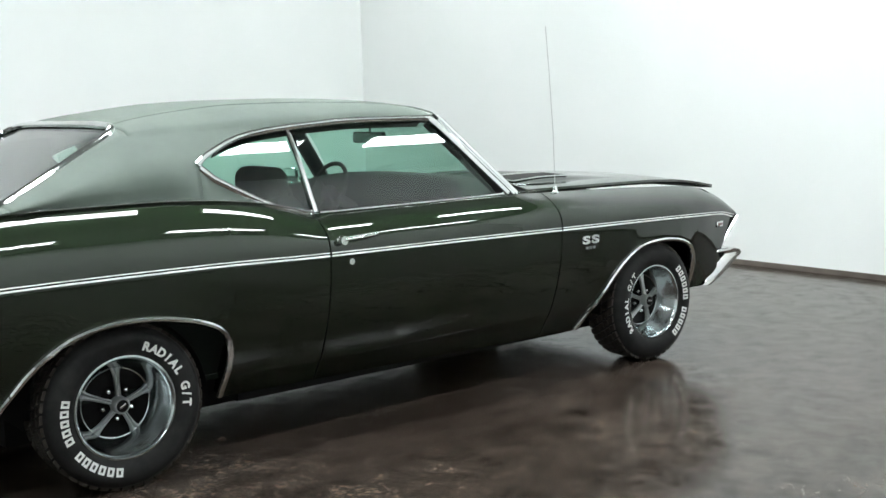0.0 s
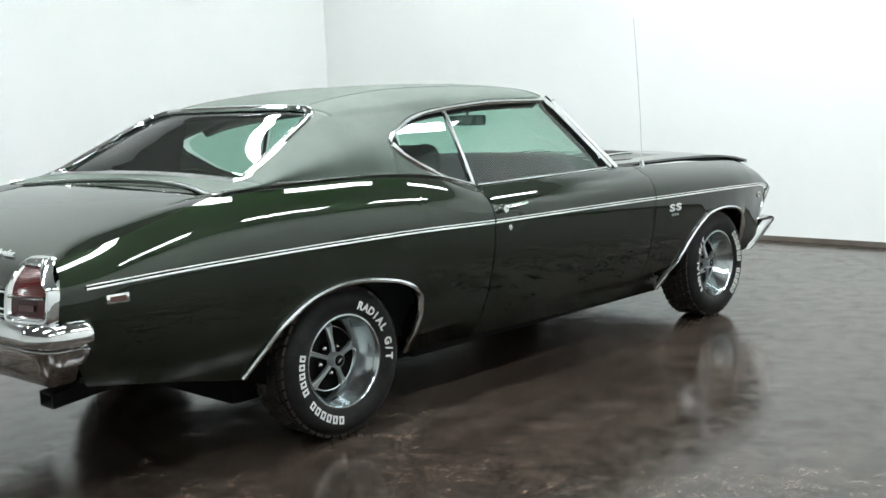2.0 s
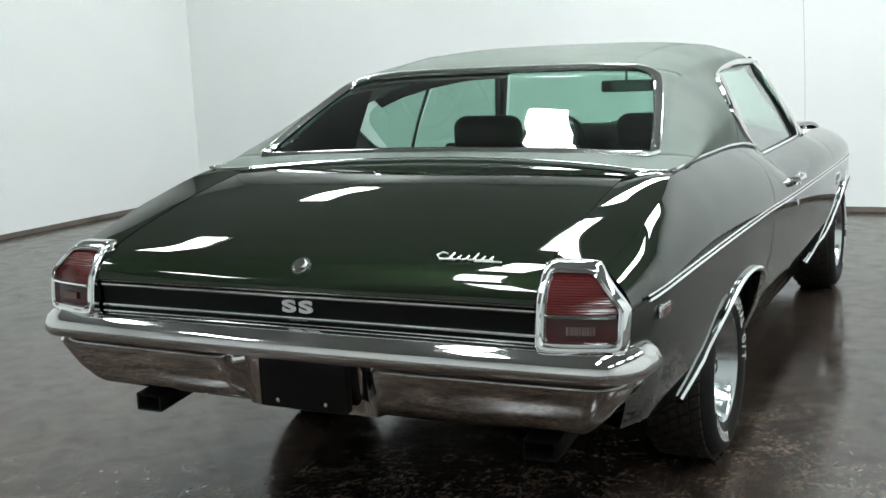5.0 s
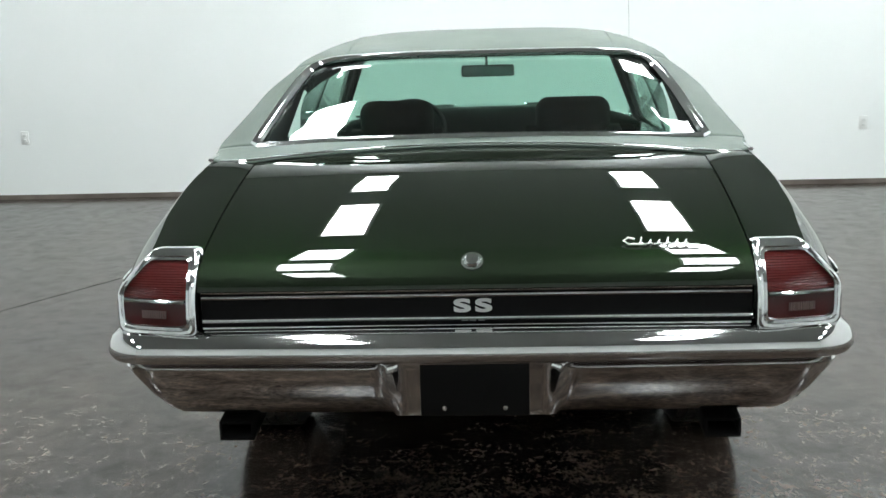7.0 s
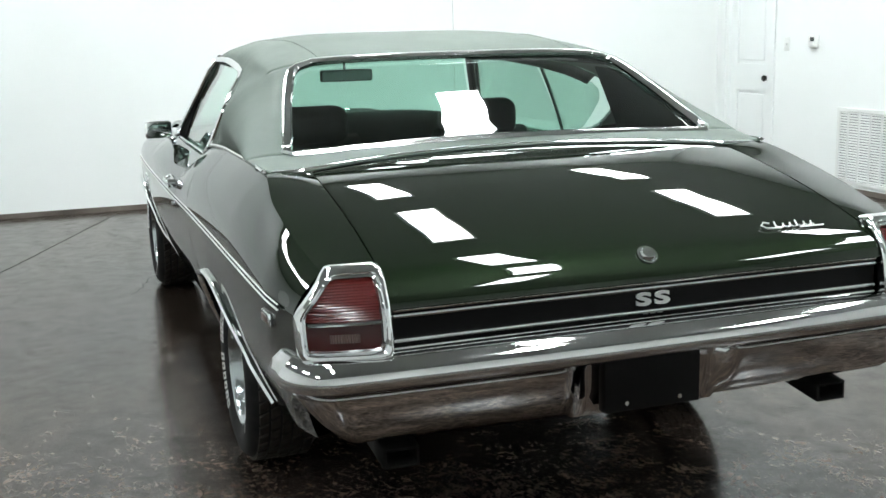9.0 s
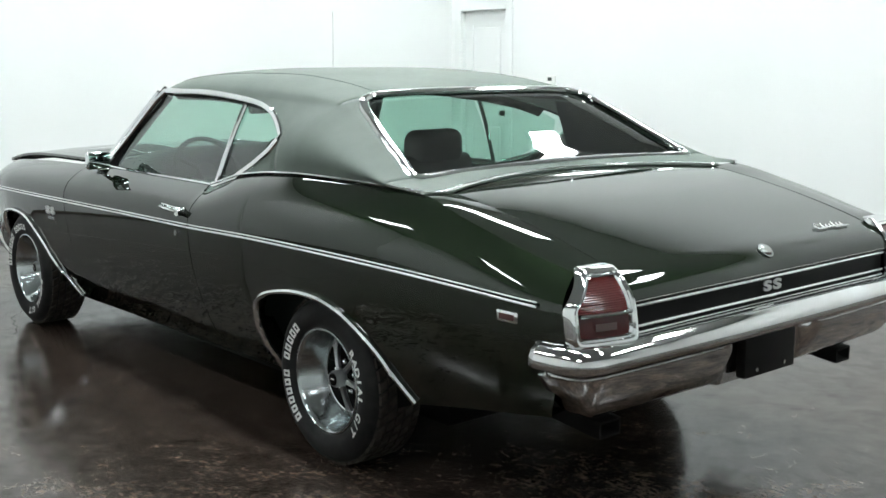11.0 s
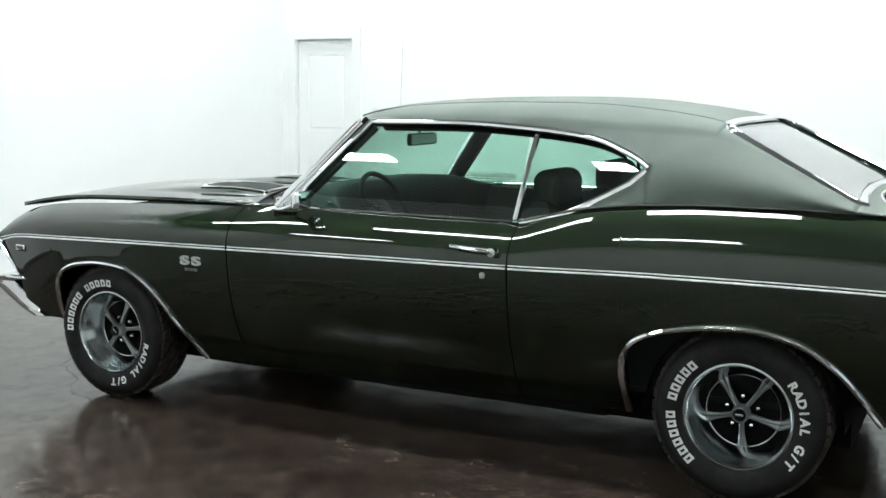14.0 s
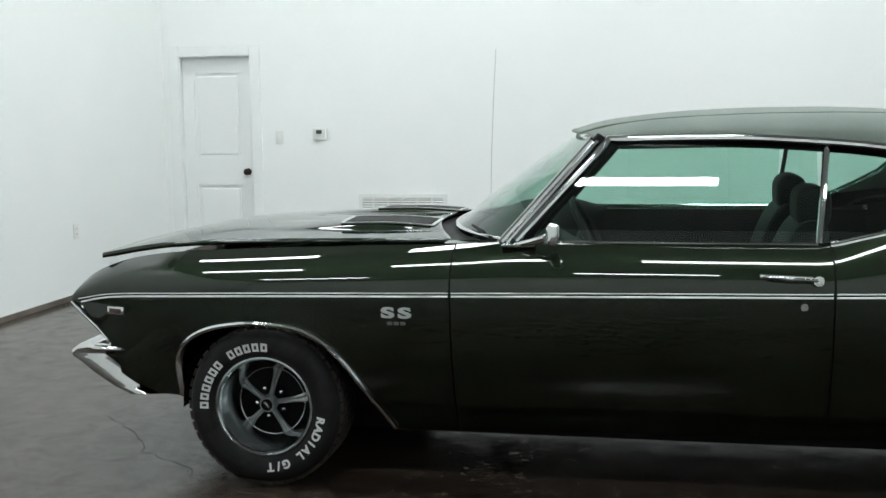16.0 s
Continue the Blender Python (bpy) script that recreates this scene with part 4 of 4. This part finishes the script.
def hood_top(x, y):
    z = HOOD_Z(x) + .026 * (1 - (y / .64) ** 2) * min(1, (3.75 - x) / .5)
    for c in (.30, -.30):
        ky = max(0, 1 - ((y - c) / .155) ** 4)
        kx = min(1, max(0, (3.05 - x) / .5)) * min(1, max(0, (x - 2.16) / .34))
        z += .022 * ky ** .8 * (kx * kx * (3 - 2 * kx))
    return z


def hood_pt(u, v):
    y = .64 * (2 * v - 1)
    xr = 2.13 + .17 * (1 - (y / .7) ** 2)
    xf = 3.575 + .045 * (1 - (y / .64) ** 2)
    x = xr + (xf - xr) * u
    return Vector((x, y, hood_top(x, y)))


bm = grid(hood_pt, 70, 64)
rim = [hood_pt(u / 40, 0) for u in range(41)] + [hood_pt(1, v / 40) for v in range(1, 41)] + [hood_pt(1 - u / 40, 1) for u in range(1, 41)]
rows = [[bm.verts.new(p + Vector((0, 0, dz))) for dz in (0, -.018)] for p in rim]
for a, b in zip(rows, rows[1:]):
    bm.faces.new((a[0], b[0], b[1], a[1]))
hood = part("hood", bm, PAINT, car, "dark green hood with twin bulges, slightly raised", thick=.003)
part("hood_underside", grid(lambda u, v: hood_pt(.02 + .96 * u, .02 + .96 * v) + Vector((0, 0, -.022)), 20, 16), DARK, car)
for c in (.30, -.30):
    top = lambda x, y, d: (x, y, hood_top(x, y) + d)
    ins = part("hood_louvre", grid(lambda u, v: top(2.29 + .36 * u, c - .10 + .20 * v, .0025), 16, 12), BLACK, hood, "black louvred hood insert", thick=.003)
    ring = [(2.285, -.105), (2.655, -.105), (2.655, .105), (2.285, .105)]
    edge = [(a[0] + (b[0] - a[0]) * k / 8, c + a[1] + (b[1] - a[1]) * k / 8) for a, b in zip(ring, ring[1:] + ring[:1]) for k in range(8)]
    part("insert_frame", tube([top(x, y, .005) for x, y in edge], .007, 8, closed=True, flat=.7), CHROME, ins, "bright frame of the hood insert")
    for i in range(8):
        x = 2.315 + i * .042
        part("louvre", tube([top(x, c - .09 + .18 * k / 8, .002) for k in range(9)], .0055, 6, flat=.35), BLACK, ins)
part("cowl", grid(lambda u, v: (lambda y: (lambda a, b: (a + (b - a) * u, y, .912 + .012 * (1 - (y / .7) ** 2) - .006 * math.sin(math.pi * u)))(WB(y).x - .005, 2.14 + .17 * (1 - (y / .7) ** 2)))(.72 * (2 * v - 1)), 6, 24), BLACK, car)
for y0 in (.30, -.28):
    part("wiper", tube([(2.19, y0, .935), (2.10, y0 + .22, .955), (2.03, y0 + .40, .95)], .006, 6), BLACK, car)
# engine bay closing
part("inner_fender", box((2.15, -.66, .70), (3.45, .66, .72)), DARK, car, smooth=0)

# small fittings
for _, sg in LR:
    z = .828
    y = side_y(.97, z)
    bm = tube([(.885, sg * (y + .012), z - .004), (.90, sg * (y + .030), z - .002), (.98, sg * (y + .034), z + .002), (1.04, sg * (y + .026), z + .006), (1.068, sg * (y + .004), z + .006)], .008, 10, flat=.7)
    merge(bm, disc((.893, sg * (y + .016), z - .004), .017, .034, (0, 1, 0)))
    tube([(.875, sg * (y + .002), z - .004), (1.075, sg * (y + .002), z + .005)], .009, 8, flat=.6, up=(0, 1, 0), bm=bm)
    part("door_handle", bm, CHROME, doors[sg], "bright door handle with push button")
    zl = .735
    part("door_lock", disc((.934, sg * (side_y(.934, zl) + .003), zl), .0125, .010, (0, 1, 0)), CHROME, doors[sg], "round bright key lock")
    for x, z, n_ in ((3.45, .648, "front"), (-1.0, .727, "rear")):
        y = side_y(x, z) if x < 3.3 else side_y(3.47, z, x) + .001
        rot = math.degrees(math.atan2(side_y(x + .03, z) - side_y(x - .03, z), .06)) * sg
        ob = part("side_marker", box((-.040, -.004, -.016), (.040, .006, .016), .003), CHROME, car, "bright-framed side marker lamp")
        ob.matrix_basis = pose(x, sg * y, z, 0, 0, rot if sg > 0 else 180 + rot)
        part("marker_lens", box((-.028, .006, -.008), (.028, .0085, .008), .001), AMBER, ob)

# door mirror, driver's side only
bm = tube([(1.90, .815, .918), (1.84, .842, .935), (1.79, .868, .952)], .012, 8)
merge(bm, box((1.83, .79, .912), (1.95, .835, .924), .006))
stalk = part("door_mirror", bm, CHROME, car, "bright door mirror on a stalk")
bm = box((-.062, -.022, -.040), (.062, .018, .040), .016, seg=4)
for v in bm.verts:      # the shell narrows towards its back
    if v.co.y < 0:
        v.co.x *= 1 + 9 * v.co.y
        v.co.z *= 1 + 11 * v.co.y
head = part("mirror_head", bm, CHROME, stalk, "bright rounded mirror shell", smooth=60)
head.matrix_basis = pose(1.765, .885, .968, 0, 0, 100)
face = part("mirror_face", box((-.056, .017, -.034), (.056, .0195, .034), .001), MIRROR, stalk)
face.matrix_basis = pose(1.765, .885, .968, 0, 0, 100)

# aerial on the right fender
bm = tube([(2.232, -.757, .925), (2.225, -.755, 1.2), (2.21, -.748, 1.5), (2.198, -.742, 1.69)], .0016, 6)
aer = part("aerial", bm, CABLE, car, "thin whip aerial")
part("aerial_base", lathe([(.001, .035), (.008, .033), (.012, .012), (.018, .0)], 16), CHROME, aer).matrix_basis = pose(2.232, -.757, .905, 90, 0, 0)

# exhaust tips
for _, sg in LR:
    bm = bmesh.new()
    def tip(u, v, w, h):
        cx, cy, cz = -.86 - .27 * u, sg * .628, .405 - .03 * u
        a = v * 4
        k = int(a) % 4
        f = a - int(a)
        c = ((-w, -h), (w, -h), (w, h), (-w, h))
        p, q = c[k], c[(k + 1) % 4]
        return (cx, cy + p[0] + (q[0] - p[0]) * f, cz + p[1] + (q[1] - p[1]) * f)
    grid(lambda u, v: tip(u, v, .044, .024), 3, 16, bm, closed=True)
    grid(lambda u, v: tip(u, v, .040, .020), 3, 16, bm, closed=True)
    part("exhaust_tip", bm, BLACK, car, "black rectangular exhaust tip", smooth=25, thick=.004)
    part("exhaust_pipe", tube([(-.9, sg * .632, .40), (-.7, sg * .60, .40), (-.4, sg * .52, .34), (.3, sg * .45, .30)], .028, 10), DARK, car)

# ---- cabin ----
part("cabin_floor", box((-.3, -.74, .32), (2.1, .74, .34)), INTERIOR, car, smooth=0)
for _, sg in LR:
    part("door_card", grid(lambda u, v: (.45 + 1.65 * u, sg * (.735 - .02 * math.sin(3 * v)), .33 + .585 * v), 10, 6), INTERIOR, car)
    part("inner_quarter", grid(lambda u, v: (-.32 + .80 * u, sg * (.735 - .06 * v ** 2), .33 + .62 * v), 8, 6), INTERIOR, car)
    part("sail_lining", grid(lambda u, v: (lambda x: (lambda lo, hi: (x, sg * (.765 - .42 * (lo + (hi - lo) * v - .95)), lo + (hi - lo) * v))(.95, max(.95, ROOF["zr"](x) - .03)))(-.30 + .64 * u), 10, 6), INTERIOR, car)
part("headliner", grid(lambda u, v: (lambda p: (p.x, (1 if v > .5 else -1) * p.y * .97, p.z - .022))(roof_at(.19 + 1.45 * u, 1 + (1 - abs(2 * v - 1)) * 1.0)), 14, 24), INTERIOR, car)
part("parcel_shelf", grid(lambda u, v: (-.33 + .42 * u, .69 * (2 * v - 1), .985), 4, 6), INTERIOR, car)
DASH_X = pchip((0, .3, .55, .75, 1), (2.13, 2.0, 1.89, 1.85, 1.90))
DASH_Z = pchip((0, .3, .55, .75, 1), (.935, .992, .995, .93, .62))


def dash(u, v):
    k = abs(2 * v - 1)
    z = DASH_Z(u)
    return Vector((DASH_X(u) - .19 * k ** 3, .74 * (2 * v - 1), z - max(0, z - .925) * k ** 5))


part("dashboard", grid(dash, 24, 28), INTERIOR, car)


def seat(cy, w, x0, ztop, head):
    """A front bucket seat or the rear bench: a cushion and a raked back."""
    def cushion(u, v):
        a = u * 2 * math.pi
        return Vector((x0 + .30 + .27 * math.copysign(abs(math.cos(a)) ** .5, math.cos(a)), cy + w * (2 * v - 1) * .98, .50 + .11 * math.copysign(abs(math.sin(a)) ** .6, math.sin(a))))
    def back(u, v):
        a = u * 2 * math.pi
        k = .5 + .5 * math.copysign(abs(math.sin(a)) ** .55, math.sin(a))
        z = .48 + (ztop - .48) * k
        side = w * (1 - .18 * max(0, k - .6) / .4) * (2 * v - 1)
        return Vector((x0 - .16 * k + .075 * math.copysign(abs(math.cos(a)) ** .7, math.cos(a)), cy + side, z))
    for nm, f in (("seat_cushion", cushion), ("seat_back", back)):
        bm = bmesh.new()
        rows = [[bm.verts.new(f(i / 28, v)) for i in range(28)] for v in (0, .03, .12, .3, .5, .7, .88, .97, 1)]
        for r, sc in ((rows[0], .86), (rows[-1], .86)):
            c = sum((q.co for q in r), Vector()) / len(r)
            for q in r:
                q.co = c + (q.co - c) * sc
        for a, b in zip(rows, rows[1:]):
            for i in range(28):
                bm.faces.new((a[i], a[(i + 1) % 28], b[(i + 1) % 28], b[i]))
        bm.faces.new(rows[0])
        bm.faces.new(rows[-1])
        ob = part(nm, bm, INTERIOR, car, "dark vinyl seat", smooth=60)
    if head:
        bm = box((x0 - .225, cy - .155, ztop - .04), (x0 - .10, cy + .155, ztop + .117), .055, seg=6)
        part("head_restraint", bm, INTERIOR, car, "dark padded head restraint", smooth=60)


seat(.37, .25, 1.02, .985, True)
seat(-.37, .25, 1.02, .985, True)
seat(0, .62, .12, .955, False)
# steering wheel and column
ax = Vector((-.88, 0, .47)).normalized()
mw = Matrix.Translation((1.66, .375, .90)) @ Vector((0, 1, 0)).rotation_difference(ax).to_matrix().to_4x4()
bm = bmesh.new()
merge(bm, tube([(.165 * math.cos(a), 0, .165 * math.sin(a)) for a in [2 * math.pi * i / 40 for i in range(40)]], .012, 8, closed=True, up=(0, 1, 0)), mw)
for a in (0.0, math.pi, -math.pi / 2):
    merge(bm, tube([(.03 * math.cos(a), -.02, .03 * math.sin(a)), (.162 * math.cos(a), 0, .162 * math.sin(a))], .010, 6), mw)
merge(bm, lathe([(.001, .0), (.045, -.005), (.05, -.03), (.03, -.06), (.03, -.3)], 18), mw)
part("steering_wheel", bm, PLASTIC, car, "black three-spoke steering wheel")
bm = box((1.675, -.136, 1.158), (1.70, .124, 1.215), .012, seg=3)
merge(bm, tube([(1.695, 0, 1.19), (1.70, 0, 1.285)], .006, 6))
irm = part("rear_view_mirror", bm, PLASTIC, car, "black rear-view mirror on the windscreen")
part("mirror_face", box((1.6725, -.128, 1.164), (1.6745, .116, 1.209)), DIM_MIRROR, irm, smooth=0)

# ---- wheels ----
R_TYRE, R_RIM = .305, .189


def arc_letters(text, centre, radius, height, real):
    """Raised white sidewall figures round an arc, reading clockwise seen from outside."""
    bm = bmesh.new()
    step = height * .98 / radius
    for i, ch in enumerate(text):
        if ch == " ":
            continue
        a = centre + (len(text) - 1) / 2 * step - i * step
        own = bmesh.new()
        if real:
            cu = bpy.data.curves.new("glyph", "FONT")
            cu.body, cu.size, cu.align_x, cu.offset = ch, height * 1.38, "CENTER", .0021
            ob = bpy.data.objects.new("glyph", cu)
            me = ob.to_mesh()
            own.from_mesh(me)
            ob.to_mesh_clear()
            bpy.data.objects.remove(ob)
            bpy.data.curves.remove(cu)
        else:
            w, h, k = height * .40, height, height * .27
            for lo, hi in (((-w, 0), (-w + k, h)), ((w - k, 0), (w, h)), ((-w + k, h - k), (w - k, h)), ((-w + k, 0), (w - k, k))):
                vs = [own.verts.new(p) for p in ((lo[0], lo[1], 0), (hi[0], lo[1], 0), (hi[0], hi[1], 0), (lo[0], hi[1], 0))]
                own.faces.new(vs)
        ca, sa = math.cos(a), math.sin(a)
        index = []
        for v in own.verts:
            tx, ty = v.co.x, v.co.y          # tx to the reader's right, ty outwards
            rad = radius + ty
            px, pz = rad * ca + tx * sa, rad * sa - tx * ca
            rr = math.hypot(px, pz)
            index.append(bm.verts.new((-px, SIDEWALL(rr) + .0015, pz)))
        own.verts.index_update()
        for f in own.faces:
            bm.faces.new([index[v.index] for v in f.verts])
        own.free()
    return bm


TYRE = [(.180, .085), (.189, .098), (.200, .108), (.222, .117), (.248, .1195), (.268, .114), (.284, .102), (.293, .088), (.2965, .07), (.2975, .04), (.298, .0), (.2975, -.04), (.2965, -.07), (.293, -.088), (.27, -.113), (.24, -.118), (.20, -.108), (.18, -.085)]
SIDEWALL = pchip([p[0] for p in TYRE[:9]], [p[1] for p in TYRE[:9]])


def build_wheel():
    rim = [(.176, -.085), (.176, .03), (.163, .035), (.158, .02), (.150, .010), (.06, .0), (.001, .0)]
    wheel = part("wheel", lathe([(.178, -.09), (.168, -.08), (.150, -.01), (.135, -.006), (.06, -.004), (.045, .012), (.001, .012)], 48), BLACK, None)
    bm = lathe(TYRE, 72)
    part("tyre", bm, RUBBER, wheel, "black radial tyre with raised white letters")
    bm = bmesh.new()
    # grooves and blocks of the tread, cut as raised lugs
    for ring, y in enumerate((-.072, -.036, 0, .036, .072)):
        for i in range(44):
            a = 2 * math.pi * (i + .5 * (ring % 2)) / 44
            w, l = .0152, math.pi / 44 * .80
            r0, r1 = .292, .3058 if abs(y) < .05 else .3045
            vs = []
            for r, sh in ((r0, 1), (r1, .9)):
                for da, dy in ((-l, -w), (l, -w), (l, w), (-l, w)):
                    aa = a + (da + dy * 1.6) * sh
                    vs.append(bm.verts.new((r * math.cos(aa), y + dy * sh, r * math.sin(aa))))
            for f in ((4, 5, 6, 7), (0, 1, 5, 4), (1, 2, 6, 5), (2, 3, 7, 6), (3, 0, 4, 7)):
                bm.faces.new([vs[k] for k in f])
    tagged(part("tread", bm, TREAD, wheel, smooth=0), kind="stuff")
    part("trim_ring", lathe([(.192, .088), (.194, .097), (.190, .104), (.183, .105), (.177, .099), (.173, .088), (.163, .070), (.147, .040), (.136, .018), (.131, .008), (.127, .006), (.127, .0)], 64), STEEL, wheel, "polished deep trim ring")
    for k in range(5):
        a = -math.pi / 2 + 2 * math.pi * k / 5
        bm = bmesh.new()
        rows = []
        for i in range(9):
            r = .028 + (.134 - .028) * i / 8
            w = float(np.interp(r, (.028, .05, .10, .12, .134), (.009, .008, .0105, .0145, .024)))
            y = float(np.interp(r, (.028, .05, .10, .12, .134), (.042, .036, .020, .013, .010)))
            row = []
            for s, dy in ((-1, -.018), (-1, -.004), (-.55, 0), (0, -.006), (.55, 0), (1, -.004), (1, -.018)):
                row.append(bm.verts.new((-(r * math.cos(a) + s * w * -math.sin(a)), y + dy, r * math.sin(a) + s * w * math.cos(a))))
            rows.append(row)
        for p, q in zip(rows, rows[1:]):
            for j in range(6):
                bm.faces.new((p[j], q[j], q[j + 1], p[j + 1]))
        part("spoke", bm, ALLOY, wheel, "grey metal spoke", smooth=40)
        an = a + math.pi / 5
        nut = part("lug_nut", lathe([(.001, .034), (.007, .032), (.0105, .024), (.0115, .005)], 6), CHROME, wheel, smooth=0)
        nut.location = (-.056 * math.cos(an), -.008, .056 * math.sin(an))
    cap = part("centre_cap", lathe([(.032, .03), (.031, .062), (.026, .070), (.001, .071)], 32), ALLOY, wheel, "grey centre cap with a dark face")
    part("cap_face", lathe([(.001, .073), (.0215, .0725), (.0225, .0705)], 28), BLACK, wheel)
    part("cap_mark", box((-.013, .0725, -.004), (.013, .0745, .004), .001), CHROME, wheel, smooth=0)
    for text, centre, height, real, kind_ in (("OOOOOO OOOOO", math.pi, .032, False, "block_mark"), ("RADIAL G/T", 0.0, .031, True, "letter")):
        for i, ch in enumerate(text):
            if ch != " ":
                part(kind_, arc_letters(" " * i + ch + " " * (len(text) - 1 - i), centre, .213, height, real), LETTER, wheel, smooth=0)
    return wheel


def spin(deg):
    """Turn about the wheel's own axle, counter-clockwise seen from outside."""
    return Matrix.Rotation(radians(deg), 4, "Y")


first = build_wheel()
first.parent = car
HUB_Y = .742
wheels = ((0, 1, 0), (2.845, 1, -47), (0, -1, 32), (2.845, -1, 175))
for i, (x, sg, turn) in enumerate(wheels):
    m = pose(x, sg * HUB_Y, .3055, 0, 0, 0 if sg > 0 else 180) @ spin(turn)
    if i == 0:
        first.matrix_basis = m
    else:
        copy_thing(first, m)
